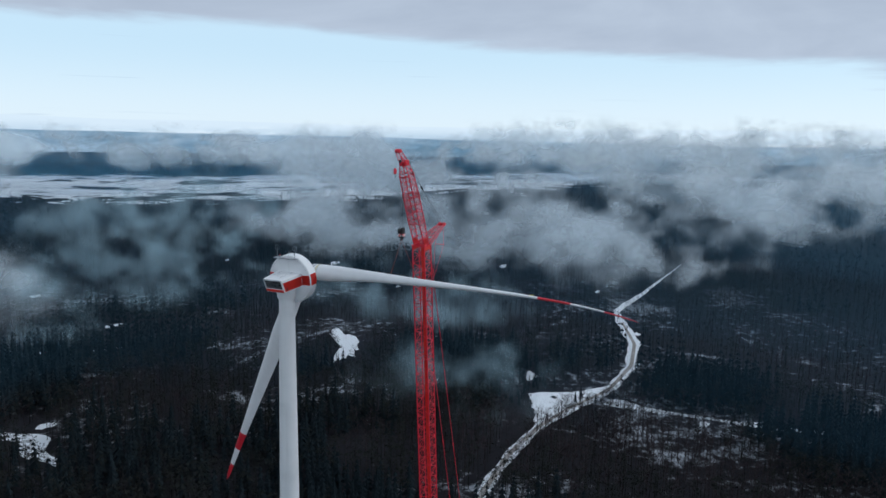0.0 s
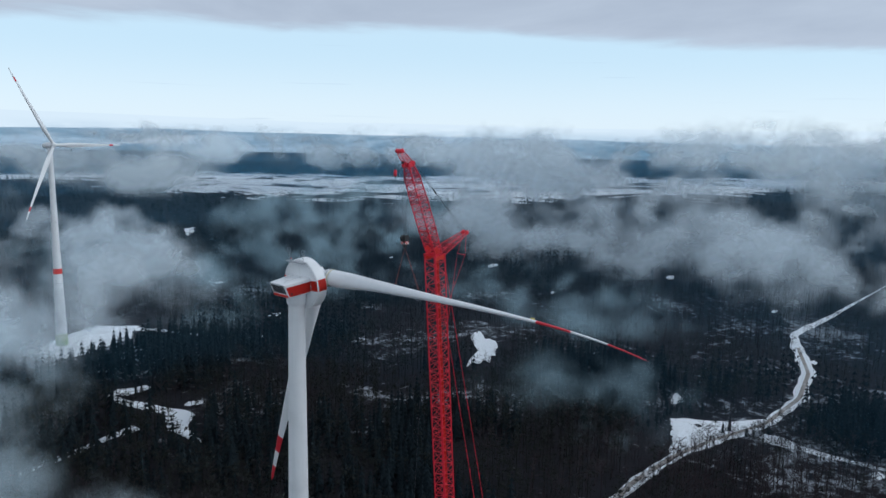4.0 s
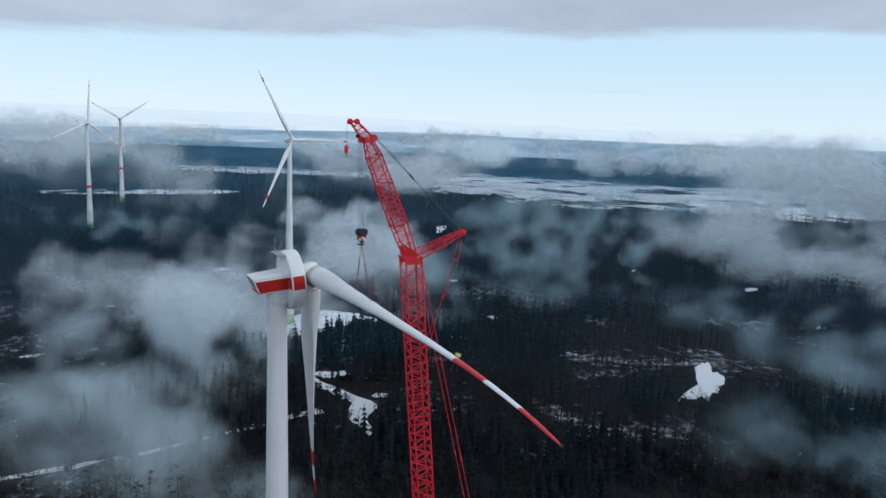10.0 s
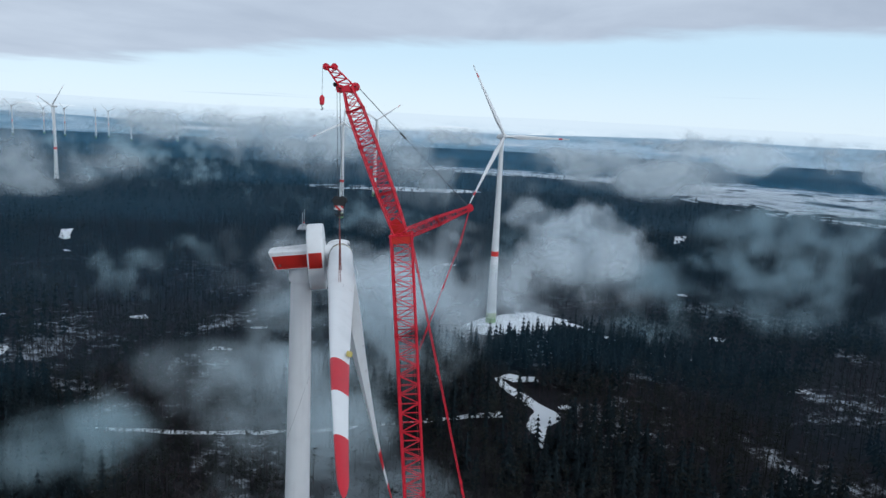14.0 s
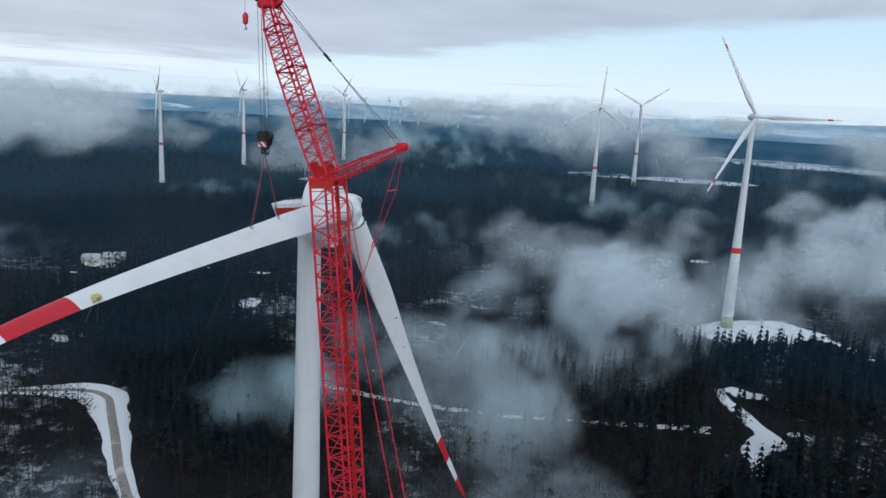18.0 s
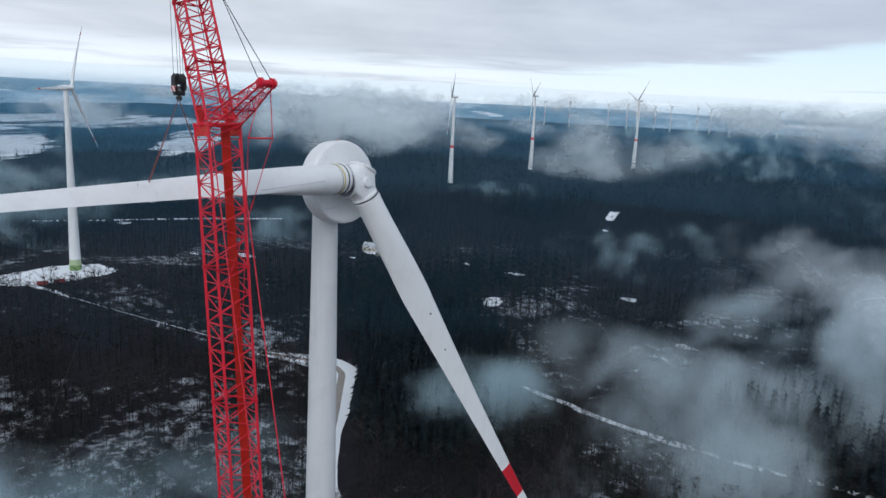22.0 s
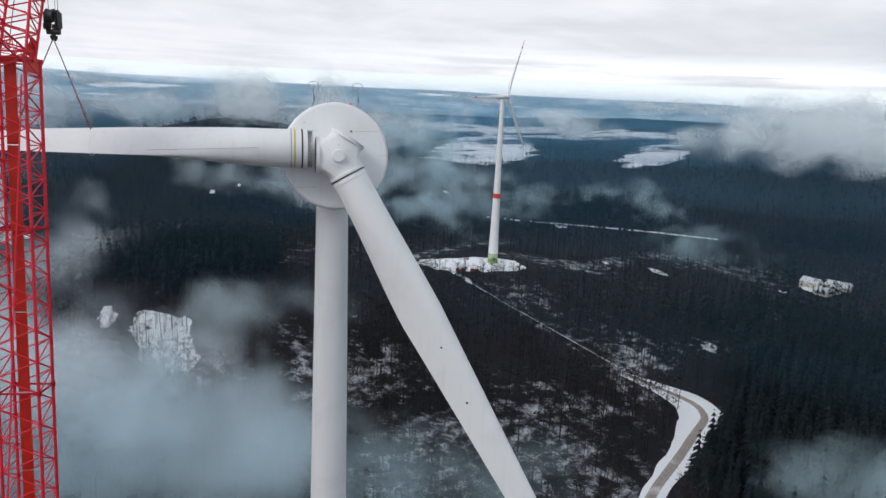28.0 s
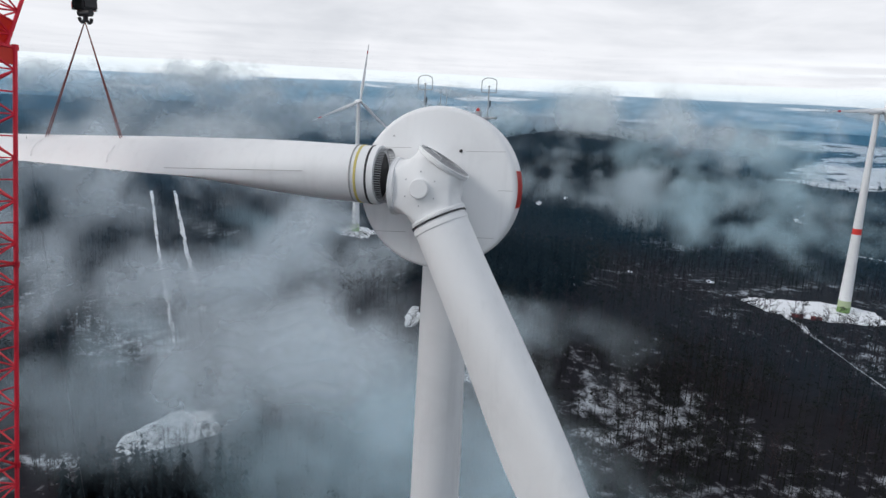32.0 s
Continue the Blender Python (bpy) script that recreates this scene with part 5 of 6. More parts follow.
def parked_car(x, y, rot):
    ob = thing("car", "dark car parked on the snowy junction", "car", pose(x, y, gz(x, y) + 0.28, 0, 0, rot))
    bm = bmesh.new()
    rows = [(-2.25, 0.55, 0.75), (-2.1, 0.5, 0.95), (-1.5, 0.45, 1.0), (1.2, 0.45, 0.95), (2.1, 0.5, 0.8), (2.25, 0.55, 0.65)]
    rings = [[bm.verts.new((px, s * 0.9, z)) for s, z in ((-1, lo), (-0.97, hi), (0.97, hi), (1, lo))] for px, lo, hi in rows]
    for p, q in zip(rings, rings[1:]):
        for i in range(4):
            bm.faces.new((p[i], p[(i + 1) % 4], q[(i + 1) % 4], q[i]))
    bm.faces.new(rings[0]), bm.faces.new(rings[-1])
    part("body", bm, DARK, ob, smooth=True)
    bm = bmesh.new()
    lo = [bm.verts.new((px, py, 0.95)) for px, py in ((-2.0, -0.85), (1.1, -0.85), (1.1, 0.85), (-2.0, 0.85))]
    hi = [bm.verts.new((px, py, 1.5)) for px, py in ((-1.6, -0.65), (0.3, -0.65), (0.3, 0.65), (-1.6, 0.65))]
    for i in range(4):
        bm.faces.new((lo[i], lo[(i + 1) % 4], hi[(i + 1) % 4], hi[i]))
    bm.faces.new(hi)
    part("cabin", bm, GLASS, ob)
    for px in (-1.4, 1.4):
        for s in (-1, 1):
            part("wheel", tube(bmesh.new(), (px, s * 0.72, 0.33), (px, s * 0.93, 0.33), 0.33, n=16), DARK, ob)


parked_car(322, 27, 65)


def house(x, y, rot, w, l, h, label):
    ob = thing("house", label, "house", pose(x, y, gz(x, y) - 0.3, 0, 0, rot), "farm buildings")
    part("wall", box(bmesh.new(), (0, 0, h / 2), (l, w, h)), HOUSE, ob)
    for s in (-1, 1):
        bm = bmesh.new()
        q = [(-l / 2 - 0.4, s * (w / 2 + 0.5), h - 0.2), (l / 2 + 0.4, s * (w / 2 + 0.5), h - 0.2), (l / 2 + 0.4, 0, h + w * 0.42), (-l / 2 - 0.4, 0, h + w * 0.42)]
        bm.faces.new([bm.verts.new(v) for v in q])
        bmesh.ops.solidify(bm, geom=bm.faces[:], thickness=0.25)
        part("roof", bm, SNOW, ob, "snow-covered roof slope")
        bm = bmesh.new()
        bm.faces.new([bm.verts.new(v) for v in ((s * l / 2, -w / 2, h), (s * l / 2, w / 2, h), (s * l / 2, 0, h + w * 0.42))])
        bmesh.ops.solidify(bm, geom=bm.faces[:], thickness=0.2)
        part("gable", bm, HOUSE, ob)
        for k in range(3):
            part("window", box(bmesh.new(), (-l / 3 + k * l / 3, s * (w / 2 + 0.03), h * 0.55), (1.1, 0.08, 1.3)), GLASS, ob)
    part("chimney", box(bmesh.new(), (l * 0.2, 0.6, h + w * 0.42), (0.7, 0.7, 1.8)), ROOF, ob)


house(-392, 402, 20, 9, 14, 5.0, "farmhouse with snowy roof in a forest clearing")
house(-376, 408, 110, 8, 12, 4.5, "barn with snowy roof in a forest clearing")
house(-386, 422, 35, 8, 18, 4.0, "long shed with snowy roof in a clearing")
house(-370, 394, 15, 7, 10, 4.0, "small house with snowy roof by the wood")


# ------------------------------------------------------------------ woods
def inside(poly, x, y):
    c = np.zeros(len(x), bool)
    for (x0, y0), (x1, y1) in zip(poly, np.roll(poly, -1, 0)):
        cross = ((y0 > y) != (y1 > y)) & (x < (x1 - x0) * (y - y0) / (y1 - y0 + 1e-9) + x0)
        c ^= cross
    return c


def open_ground(x, y, pad=1.0):
    """True where roads, pads and clearings keep the wood away."""
    o = np.zeros(len(x), bool)
    for line, half in OPEN:
        lx, ly = line[:, 0], line[:, 1]
        near = (x > lx.min() - 20) & (x < lx.max() + 20) & (y > ly.min() - 20) & (y < ly.max() + 20)
        idx = np.nonzero(near)[0]
        if len(idx):
            d = np.min(np.hypot(x[idx, None] - lx[None], y[idx, None] - ly[None]), 1)
            o[idx[d < half[0] * 0.85 + pad]] = True
    for poly in AREAS:
        c = poly.mean(0)
        o |= inside(c + (poly - c) * 1.06, x, y)
    return o


def young_edge(x, y):
    """Young, low trees stand round the clearings."""
    k = np.ones(len(x))
    for poly in AREAS:
        c = poly.mean(0)
        k[inside(c + (poly - c) * 2.0, x, y)] = 0.42
    return k


def value_noise(x, y, size, seed):
    r = np.random.RandomState(seed)
    t = r.rand(64, 64)
    u, v = x / size, y / size
    i, j = np.floor(u).astype(int), np.floor(v).astype(int)
    f, g = u - i, v - j
    f, g = f * f * (3 - 2 * f), g * g * (3 - 2 * g)
    at = lambda a, b: t[a % 64, b % 64]
    return (at(i, j) * (1 - f) + at(i + 1, j) * f) * (1 - g) + (at(i, j + 1) * (1 - f) + at(i + 1, j + 1) * f) * g


def grow(name, x, y, size, shapes, mat, label, category, seed):
    """Plant copies of a few tree shapes, all joined into one piece of woodland."""
    r = np.random.RandomState(seed)
    z = ground_z(x, y) - 0.2
    V, F, base = [], [], 0
    which = r.randint(0, len(shapes), len(x))
    ang, wide = r.rand(len(x)) * 2 * np.pi, r.uniform(0.85, 1.2, len(x))
    for k, (sv, sf) in enumerate(shapes):
        m = which == k
        n = int(m.sum())
        if not n:
            continue
        c, s = np.cos(ang[m]), np.sin(ang[m])
        w = (size[m] * wide[m])[:, None]
        px = (sv[None, :, 0] * c[:, None] - sv[None, :, 1] * s[:, None]) * w + x[m][:, None]
        py = (sv[None, :, 0] * s[:, None] + sv[None, :, 1] * c[:, None]) * w + y[m][:, None]
        pz = sv[None, :, 2] * size[m][:, None] + z[m][:, None]
        V.append(np.stack([px, py, pz], -1).reshape(-1, 3))
        F.append((sf[None] + (np.arange(n) * len(sv))[:, None, None] + base).reshape(-1, 3))
        base += n * len(sv)
    ob = new(name, fast_mesh(name, np.vstack(V), np.vstack(F), mat))
    return tagged(ob, label, category, kind="stuff")


def spike(V, F, a, b, r, n=3):
    a, b = np.array(a, float), np.array(b, float)
    d = b - a
    u = np.cross(d, [0.3, 0.5, 0.81])
    u /= np.linalg.norm(u)
    w = np.cross(d, u)
    w /= np.linalg.norm(w)
    i0 = len(V)
    for k in range(n):
        t = 2 * np.pi * k / n
        V.append(a + (u * np.cos(t) + w * np.sin(t)) * r)
    V.append(b)
    for k in range(n):
        F.append((i0 + k, i0 + (k + 1) % n, i0 + n))


def bare_tree(seed, limbs, twigs):
    """A leafless beech one unit high: tapering trunk, rising limbs, fine twigs."""
    r = random.Random(seed)
    V, F = [], []
    lean = (r.uniform(-0.04, 0.04), r.uniform(-0.04, 0.04))
    spike(V, F, (0, 0, 0), (lean[0], lean[1], 1.0), 0.0105, 4)
    for i in range(limbs):
        h = r.uniform(0.42, 0.93)
        t = r.uniform(0, 6.283)
        ln = r.uniform(0.10, 0.22) * (1.25 - h) * 1.6
        a = np.array((lean[0] * h, lean[1] * h, h))
        b = a + np.array((math.cos(t) * ln, math.sin(t) * ln, ln * r.uniform(0.5, 1.2)))
        spike(V, F, a, b, 0.0062)
        for k in range(twigs):
            u = r.uniform(0.3, 0.95)
            p = a + (b - a) * u
            t2 = t + r.uniform(-1.3, 1.3)
            l2 = ln * r.uniform(0.35, 0.7)
            spike(V, F, p, p + np.array((math.cos(t2) * l2, math.sin(t2) * l2, l2 * r.uniform(0.1, 0.9))), 0.0048)
    return np.array(V), np.array(F, int)


def spruce(seed, tiers, n):
    """A spruce one unit high: tiers of drooping branch fans round a trunk, uneven at the rim."""
    r = random.Random(seed)
    V, F = [], []
    spike(V, F, (0, 0, 0), (0, 0, 0.9), 0.014, 3)
    for i in range(tiers):
        u = i / (tiers - 1)
        zt = 0.26 + 0.74 * (u ** 0.9)
        rad = 0.145 * (1 - u) ** 0.85 + 0.02
        i0 = len(V)
        V.append(np.array((0, 0, min(1.0, zt + 0.10 * (1 - 0.5 * u)))))
        for k in range(n):
            t = 2 * math.pi * (k + r.uniform(-0.25, 0.25)) / n
            q = rad * (r.uniform(0.8, 1.2) if k % 2 else r.uniform(0.45, 0.65))
            V.append(np.array((math.cos(t) * q, math.sin(t) * q, zt - 0.07 * (1 - 0.6 * u) * (1 if k % 2 else 0.2) + r.uniform(-0.012, 0.012))))
        for k in range(n):
            F.append((i0, i0 + 1 + k, i0 + 1 + (k + 1) % n))
    return np.array(V), np.array(F, int)


def pine(seed, clumps, leaves):
    """A pine one unit high: long bare trunk, a few limbs and a loose crown of many small tufts gathered in clumps."""
    r = random.Random(seed)
    V, F = [], []
    lean = (r.uniform(-0.03, 0.03), r.uniform(-0.03, 0.03))
    spike(V, F, (0, 0, 0), (lean[0], lean[1], 0.97), 0.0115, 3)
    for i in range(clumps):
        h = r.uniform(0.56, 0.96)
        t, q = r.uniform(0, 6.283), r.uniform(0.03, 0.15) * (1.3 - h) * 1.7
        c = np.array((math.cos(t) * q, math.sin(t) * q, h))
        s = r.uniform(0.05, 0.085)
        if leaves > 4:
            spike(V, F, (lean[0] * h, lean[1] * h, h - 0.05), c, 0.005)
        for k in range(leaves):
            o = np.array([r.gauss(0, 1) for _ in range(3)]) * (s * 0.55, s * 0.55, s * 0.36)
            w = s * r.uniform(0.30, 0.62) * (1.0 if leaves > 4 else 1.5)
            i0 = len(V)
            for m in range(3):
                V.append(c + o + np.array([r.uniform(-1, 1) for _ in range(3)]) * (w, w, w * 0.6))
            F.append((i0, i0 + 1, i0 + 2))
    return np.array(V), np.array(F, int)


STANDS = [(140, 325, 58), (95, 330, 40), (-150, 205, 52), (-120, 175, 38), (-125, -125, 34), (-180, 240, 50), (-440, -90, 90), (-380, -60, 60), (-250, 330, 60), (330, 90, 60), (250, 330, 70), (380, -60, 50), (300, -140, 50)]


def spruce_share(x, y):
    s = value_noise(x, y, 130, 4) * 0.7 + value_noise(x, y, 45, 9) * 0.3
    for cx, cy, rr in STANDS:
        s = np.maximum(s, 1.15 - 0.5 * (np.hypot(x - cx, y - cy) / rr) ** 2)
    return s


def seen(x, y):
    """The part of the land that the flight looks over."""
    a = np.degrees(np.arctan2(y, x))
    return (a > -35) | (a < -128)


def scatter(r0, r1, step, seed):
    r = np.random.RandomState(seed)
    g = np.arange(-r1, r1, step)
    X, Y = np.meshgrid(g, g)
    X = (X + r.uniform(-0.48, 0.48, X.shape) * step).ravel()
    Y = (Y + r.uniform(-0.48, 0.48, Y.shape) * step).ravel()
    R = np.hypot(X, Y)
    k = (R >= r0) & (R < r1)
    return X[k], Y[k]


def plant_woods():
    r = np.random.RandomState(2)
    x, y = scatter(95, 400, 5.1, 11)
    k = ~open_ground(x, y, 1.5) & seen(x, y)
    x, y = x[k], y[k]
    share = spruce_share(x, y) + r.uniform(-0.10, 0.10, len(x))
    sp = share > 0.72
    pi = ~sp & (share + r.uniform(-0.25, 0.25, len(x)) > 0.42)
    stand = (x < -60) & (x > -310) & (y > -10) & (y < 200) & (r.rand(len(x)) > 0.4)  # the pine wood west of the tower
    pi |= stand & ~sp
    thin = value_noise(x, y, 60, 21) * 0.6 + value_noise(x, y, 20, 22) * 0.4
    keep = sp | (thin + r.uniform(-0.12, 0.12, len(x)) > 0.30)
    x, y, sp, pi = x[keep], y[keep], sp[keep], pi[keep]
    be = ~sp & ~pi
    size = np.where(sp, r.uniform(12, 24, len(x)), r.uniform(14, 23, len(x))) * young_edge(x, y)
    grow("beech_wood_near", x[be], y[be], size[be], [bare_tree(s, 14, 2) for s in range(5)], BARK, "leafless brown beech wood over snowy ground", "woodland", 1)
    grow("spruce_wood_near", x[sp], y[sp], size[sp], [spruce(s, 7, 10) for s in range(4)], NEEDLE, "dark green spruce stands", "woodland", 2)
    grow("pine_wood_near", x[pi], y[pi], size[pi], [pine(s, 9, 9) for s in range(5)], PINE, "dark pines with loose rounded crowns", "woodland", 6)
    x, y = scatter(400, 860, 6.9, 12)
    k = ~open_ground(x, y, 2) & seen(x, y)
    x, y = x[k], y[k]
    share = spruce_share(x, y) + r.uniform(-0.10, 0.10, len(x))
    sp = share > 0.70
    pi = ~sp & (share + r.uniform(-0.25, 0.25, len(x)) > 0.42)
    be = ~sp & ~pi
    size = np.where(sp, r.uniform(12, 23, len(x)), r.uniform(13, 21, len(x))) * young_edge(x, y)
    grow("beech_wood_far", x[be], y[be], size[be], [bare_tree(s, 9, 0) for s in (7, 8, 9)] + [pine(s, 4, 4) for s in (31, 32)], CANOPY, "dark brown leafless wood on the slopes", "woodland", 3)
    grow("spruce_wood_far", x[sp], y[sp], size[sp], [spruce(s, 4, 7) for s in (5, 6, 7)], NEEDLE, "dark spruce wood on the slopes", "woodland", 4)
    grow("pine_wood_far", x[pi], y[pi], size[pi], [pine(s, 5, 4) for s in (5, 6, 7)], PINE, "dark pine wood on the slopes", "woodland", 7)
    x, y = scatter(860, 2300, 15, 13)
    k = seen(x, y)
    x, y = x[k], y[k]
    f = value_noise(x, y, 420, 31) * 0.7 + value_noise(x, y, 130, 32) * 0.3
    k = np.ones(len(x), bool)
    for cx, cy, half, wide, turn in FIELDS:
        c, w = math.cos(radians(turn)), math.sin(radians(turn))
        u, v = ((x - cx) * c + (y - cy) * w) / half, ((y - cy) * c - (x - cx) * w) / wide
        k &= u * u + v * v + (f - 0.5) * 0.8 > 1.0
    x, y = x[k], y[k]
    size = r.uniform(13, 22, len(x))
    grow("distant_woodland", x, y, size, [spruce(s, 2, 6) for s in (11, 12)] + [pine(s, 4, 3) for s in (15, 16)], FARWOOD, "distant dark wood on the hills", "woodland", 5)


plant_woods()


def single_tree(x, y, h, seed, label):
    ob = thing("spruce_tree", label, "tree", pose(x, y, gz(x, y) - 0.1), "edge spruces")
    if seed not in TREE_MESH:
        r = random.Random(seed)
        bm = bmesh.new()
        tube(bm, (0, 0, 0), (0, 0, 0.93), 0.016, 0.002, n=7)
        tm = mesh_of("trunk", bm, BARK)
        sv, sf = spruce(100 + seed, 12, 16)
        TREE_MESH[seed] = (tm, fast_mesh("crown", sv, sf, NEEDLE))
    t, c = TREE_MESH[seed]
    a, b = part("trunk", t, None, ob), part("crown", c, None, ob)
    a.scale = b.scale = (h, h, h)


TREE_MESH = {}
rnd = random.Random(8)
for i in range(46):
    u = i / 45
    x, y = 104 + u * 110 + rnd.uniform(-4, 4), 334 + 26 * math.sin(u * 3.0) - u * 14 + rnd.uniform(-5, 5)
    single_tree(x, y, rnd.uniform(6, 13), i % 4, "dark spruce at the edge of a snowy pad")
for i in range(44):
    single_tree(-128 + rnd.uniform(-16, 14), -128 + rnd.uniform(-26, 26), rnd.uniform(11, 19), i % 4, "dark spruce below a snow slope")
for i in range(5):
    single_tree(318 + rnd.uniform(-2, 2) + i * 3.4, 12 - i * 5.5 + rnd.uniform(-3, 3), rnd.uniform(5, 12), i % 4, "young spruce beside the snowy junction")


# ------------------------------------------------------------------ mist and distance
def mist_bank(name, x, y, z, across, deep, high, sheets, mat, label, seed):
    """A bank of drifting mist: many undulating upright veils stacked inside an ellipsoid, one behind the other."""
    r = np.random.RandomState(seed)
    n = 13
    g = np.linspace(-1, 1, n)
    X, Z = np.meshgrid(g, g)
    V, F = [], []
    i, j = np.meshgrid(np.arange(n - 1), np.arange(n - 1), indexing="ij")
    q = np.stack([i * n + j, (i + 1) * n + j, (i + 1) * n + j + 1, i * n + j + 1], -1).reshape(-1, 4)
    for s in range(sheets):
        yy = -0.92 + 1.84 * (s + 0.5) / sheets
        ph = r.rand(4) * 6.28
        Y = yy + 0.5 / sheets * np.sin(X * 4 + ph[0]) * np.cos(Z * 2.4 + ph[1]) + 0.5 * Z / sheets
        V.append(np.stack([X * across, Y * deep, Z * high], -1).reshape(-1, 3))
        F.append(q + s * n * n)
    ob = new(name, fast_mesh(name, np.vstack(V), np.vstack(F), mat, True))
    ob.matrix_world = pose(x, y, z, 0, 0, math.degrees(math.atan2(y, x)) - 90)
    return tagged(ob, label, "mist", kind="stuff")


BANKS = [  # x, y, height over ground, half lengths across, deep and high
    (70, 405, 34, 190, 110, 62), (45, 338, 26, 125, 55, 46), (700, 250, 44, 240, 150, 84), (640, 390, 40, 190, 110, 70),
    (-200, -95, 22, 105, 70, 44), (-275, -225, 30, 160, 100, 62), (-420, -350, 44, 240, 130, 82), (1010, -190, 56, 300, 180, 96),
    (-330, -165, 30, 120, 70, 56), (640, 60, 40, 200, 120, 76), (860, -60, 50, 220, 120, 80), (230, 600, 44, 120, 80, 62), (900, 480, 54, 260, 150, 84),
]
MID_BANKS = [
    (-45, 200, 20, 105, 55, 42), (18, 285, 24, 100, 50, 46), (-152, -22, 18, 85, 55, 42), (15, 145, 14, 105, 50, 34), (-700, 60, 44, 220, 110, 66), (-165, -150, 22, 95, 60, 46), (-230, -40, 22, 90, 60, 44),
]
THIN_BANKS = [
    (530, 560, 38, 200, 110, 66), (262, 62, 18, 90, 60, 38), (-122, 28, 16, 75, 50, 40), (-150, -50, 20, 90, 60, 46),
    (-115, 178, 14, 55, 40, 32), (-540, 105, 36, 130, 70, 54), (190, 380, 30, 130, 80, 56),
    (-820, 150, 44, 220, 120, 66), (360, 420, 34, 160, 90, 56), (-330, 1140, 44, 220, 120, 62), (420, 170, 24, 140, 80, 44),
]
FAR_BANKS = [
    (174, 930, 50, 260, 140, 80), (-120, 1250, 60, 340, 180, 92), (-850, 850, 52, 300, 160, 74), (-1150, 1080, 56, 420, 200, 84), (1330, 900, 60, 380, 220, 90),
    (1250, 150, 62, 420, 200, 110), (1500, -250, 64, 420, 220, 110), (1830, 380, 66, 620, 300, 120), (2500, 100, 76, 900, 300, 130), (-1000, 90, 50, 320, 180, 76), (-1050, -800, 60, 520, 240, 100), (-1500, 1500, 66, 640, 260, 96),
    (-150, 1900, 66, 620, 260, 96), (1100, 1900, 66, 700, 260, 90), (-1700, -300, 60, 600, 240, 90), (1900, 1500, 70, 700, 300, 100), (-2000, -1350, 76, 800, 300, 120),
    (-620, -430, 46, 220, 120, 76), (-950, -560, 56, 320, 160, 92), (-1350, -950, 64, 460, 200, 110), (-1500, -520, 62, 440, 200, 104),
    (1050, 620, 60, 300, 160, 90), (500, 1150, 56, 260, 140, 70), (-420, 900, 50, 200, 120, 60), (1250, -600, 60, 420, 200, 110),
]
rnd = random.Random(17)
for k in range(34):  # loose shreds all round, further out
    a, dist = radians(-40 + 260 * (k + rnd.random()) / 34), rnd.uniform(1000, 2700)
    w = dist * rnd.uniform(0.07, 0.16)
    FAR_BANKS.append((dist * math.cos(a), dist * math.sin(a), rnd.uniform(40, 80), w, w * 0.5, rnd.uniform(30, 60)))
CLOUDS = [  # low cloud on the horizon: bearing, distance, height, half width, half height
    (100, 3300, 150, 420, 60), (108, 3400, 160, 380, 66), (113, 3200, 165, 240, 60), (119, 3400, 165, 420, 76), (128, 3200, 150, 520, 72), (139, 3300, 150, 520, 66), (92, 3500, 140, 420, 50),
    (82, 3500, 150, 500, 46), (68, 3400, 150, 620, 46), (52, 3400, 150, 640, 46), (36, 3400, 150, 640, 50), (20, 3300, 156, 640, 60), (4, 3200, 160, 640, 66), (-14, 3200, 160, 640, 66), (-30, 3200, 160, 600, 66),
    (150, 3300, 140, 520, 50), (164, 3400, 130, 520, 40), (-150, 3300, 150, 620, 60), (-166, 3300, 140, 520, 46),
]
for i, (a, dist, z, across, high) in enumerate(CLOUDS):
    mist_bank("low_cloud", dist * math.cos(radians(a)), dist * math.sin(radians(a)), z, across, 140, high, 4, CLOUD, "pale low cloud lying on the horizon", 130 + i)
rnd = random.Random(23)
WISPS = []
for k in range(14):  # faint shreds over the middle distance
    a, dist = radians(25 + 185 * (k + rnd.random()) / 14), rnd.uniform(420, 950)
    w = rnd.uniform(60, 110)
    WISPS.append((dist * math.cos(a), dist * math.sin(a), rnd.uniform(24, 44), w, w * 0.5, rnd.uniform(22, 36)))
for i, (x, y, h, across, deep, high) in enumerate(WISPS):
    mist_bank("mist_veil", x, y, gz(x, y) + h, across, deep, high, 6, MIST_FAINT, "faint teal veil of mist over dark wood", 160 + i)
for i, (x, y, h, across, deep, high) in enumerate(BANKS):
    mist_bank("mist_bank", x, y, gz(x, y) + h, across, deep, high, 11, MIST, "pale grey drifting mist bank over the wood", 40 + i)
for i, (x, y, h, across, deep, high) in enumerate(MID_BANKS):
    mist_bank("mist_shred", x, y, gz(x, y) + h, across, deep, high, 9, MIST_MID, "torn grey mist drifting low over the wood", 60 + i)
for i, (x, y, h, across, deep, high) in enumerate(THIN_BANKS):
    mist_bank("mist_wisp", x, y, gz(x, y) + h, across, deep, high, 8, MIST_THIN, "thin teal-grey mist wisps over the wood", 70 + i)
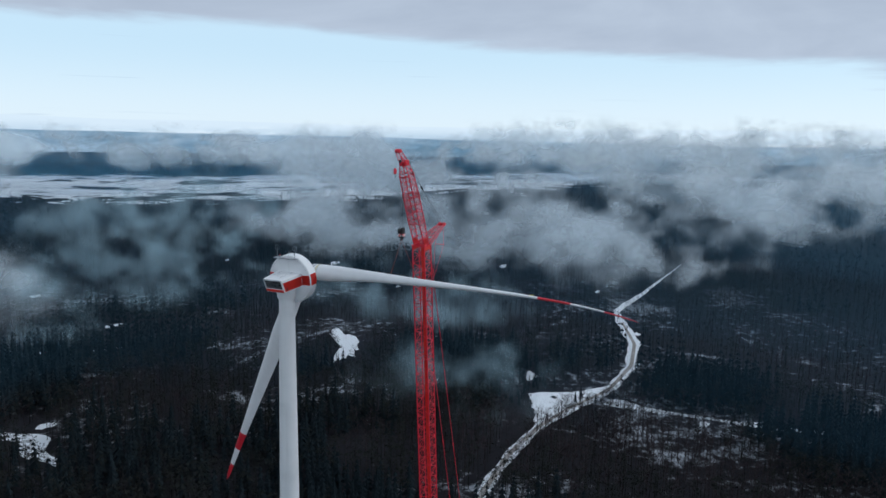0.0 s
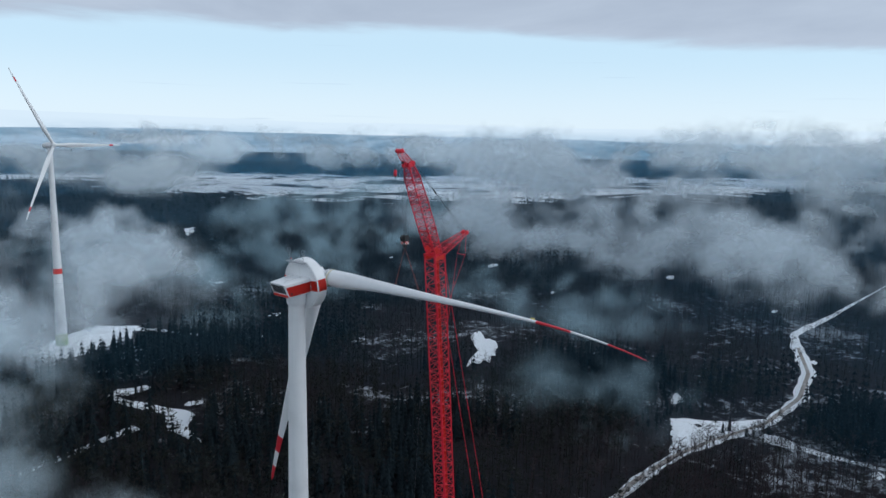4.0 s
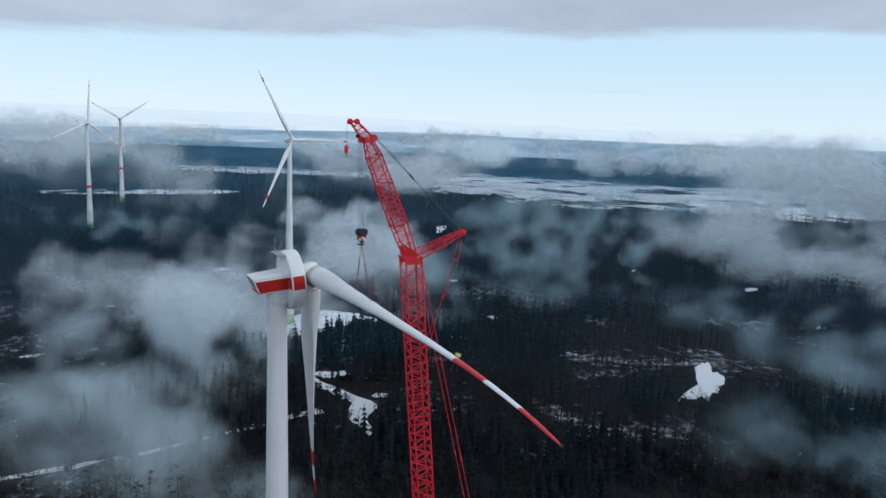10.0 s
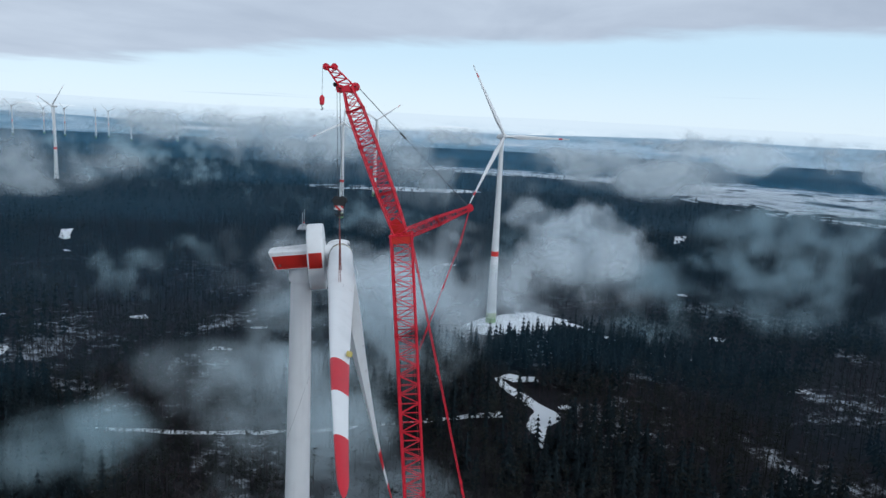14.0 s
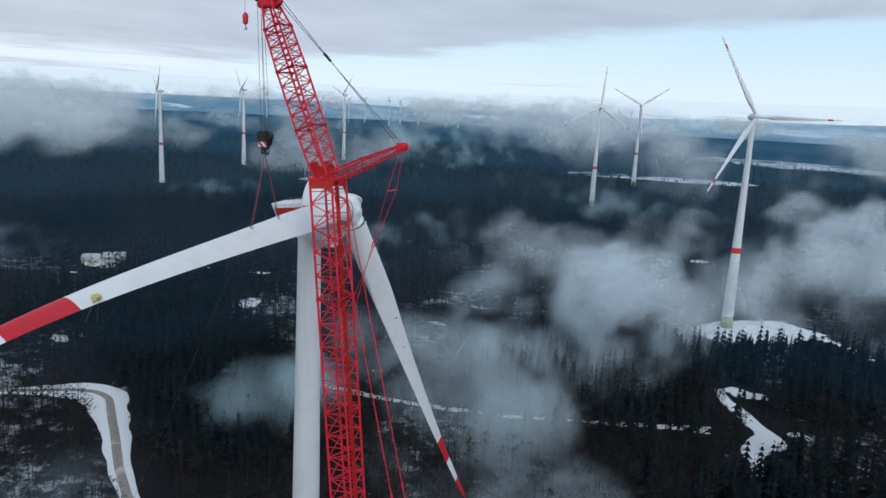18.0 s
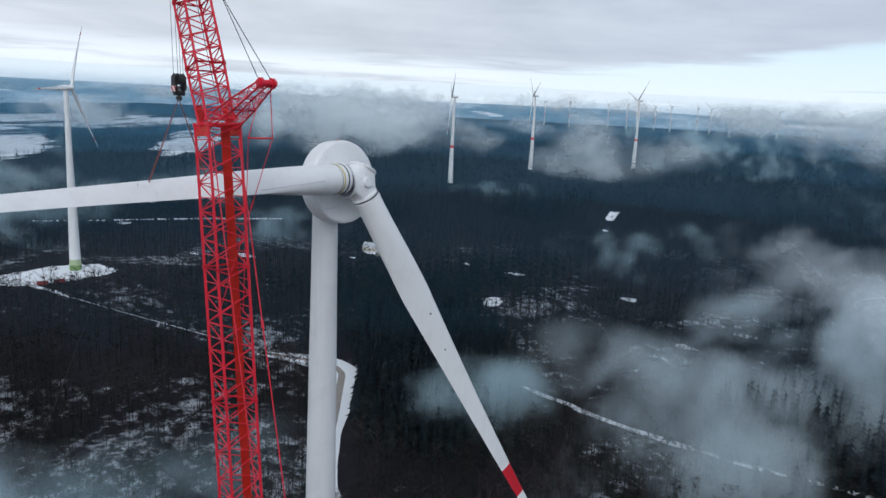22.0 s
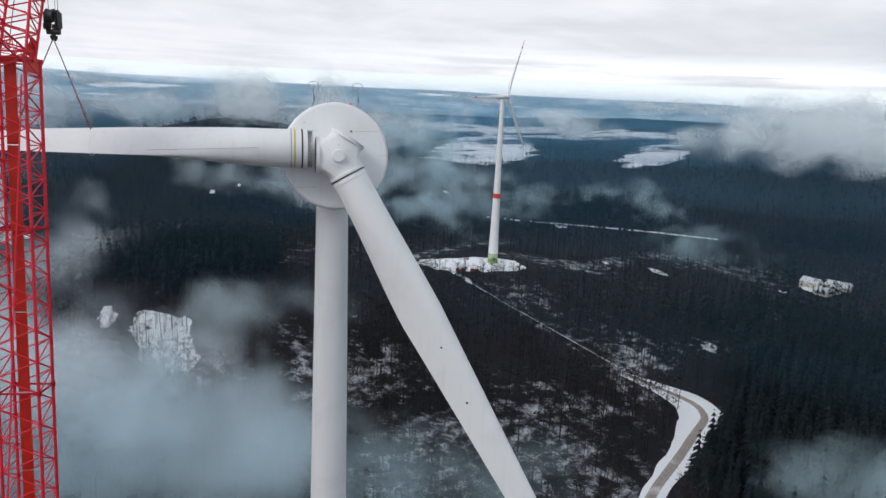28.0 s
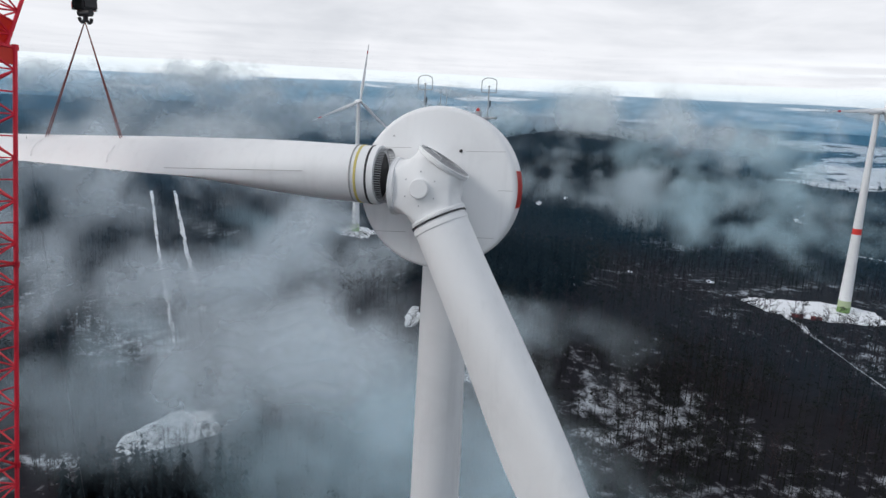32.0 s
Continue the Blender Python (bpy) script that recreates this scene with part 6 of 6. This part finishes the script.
for i, (x, y, h, across, deep, high) in enumerate(FAR_BANKS):
    mist_bank("mist_bank_far", x, y, gz(x, y) + h, across, deep, high, 5, MIST_FAR, "pale distant mist bank over dark hills", 90 + i)


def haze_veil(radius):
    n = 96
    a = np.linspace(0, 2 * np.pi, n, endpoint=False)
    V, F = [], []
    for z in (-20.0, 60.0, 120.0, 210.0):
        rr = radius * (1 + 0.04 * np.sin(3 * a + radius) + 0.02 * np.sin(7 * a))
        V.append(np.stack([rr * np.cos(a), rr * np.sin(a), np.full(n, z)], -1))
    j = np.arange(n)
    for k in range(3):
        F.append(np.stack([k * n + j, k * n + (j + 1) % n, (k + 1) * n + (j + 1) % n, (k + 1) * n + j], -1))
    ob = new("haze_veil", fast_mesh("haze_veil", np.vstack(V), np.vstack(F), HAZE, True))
    tagged(ob, "see-through blue shell that stands for winter haze over the woods", "haze", kind="stuff")


# each ring is an added shell that tints what lies behind it blue
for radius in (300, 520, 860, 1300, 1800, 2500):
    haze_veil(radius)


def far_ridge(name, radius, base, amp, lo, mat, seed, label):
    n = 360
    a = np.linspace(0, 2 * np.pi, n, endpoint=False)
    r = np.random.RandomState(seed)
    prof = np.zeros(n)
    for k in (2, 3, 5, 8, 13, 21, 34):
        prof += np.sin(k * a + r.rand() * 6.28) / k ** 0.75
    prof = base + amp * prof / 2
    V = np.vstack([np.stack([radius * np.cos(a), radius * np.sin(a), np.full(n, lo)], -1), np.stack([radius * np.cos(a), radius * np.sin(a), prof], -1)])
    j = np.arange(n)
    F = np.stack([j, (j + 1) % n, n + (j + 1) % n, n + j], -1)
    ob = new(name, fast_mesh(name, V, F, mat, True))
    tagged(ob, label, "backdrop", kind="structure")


# self-lit rings with the blue of distance painted on
far_ridge("backdrop_ridge_1", 4450, 262, 30, -50, backdrop_material("ridge_painted_haze_1", (0.50, 0.60, 0.69), (0.77, 0.83, 0.87), (0.82, 0.86, 0.89), 150, 250), 3, "glowing backdrop of far hills, painted pale blue with haze")
far_ridge("backdrop_ridge_2", 3900, 165, 30, -50, backdrop_material("ridge_painted_haze_2", (0.14, 0.24, 0.33), (0.40, 0.50, 0.60), (0.56, 0.62, 0.69), 120, 260), 7, "glowing backdrop of wooded hills, blue haze and mist bands painted in")
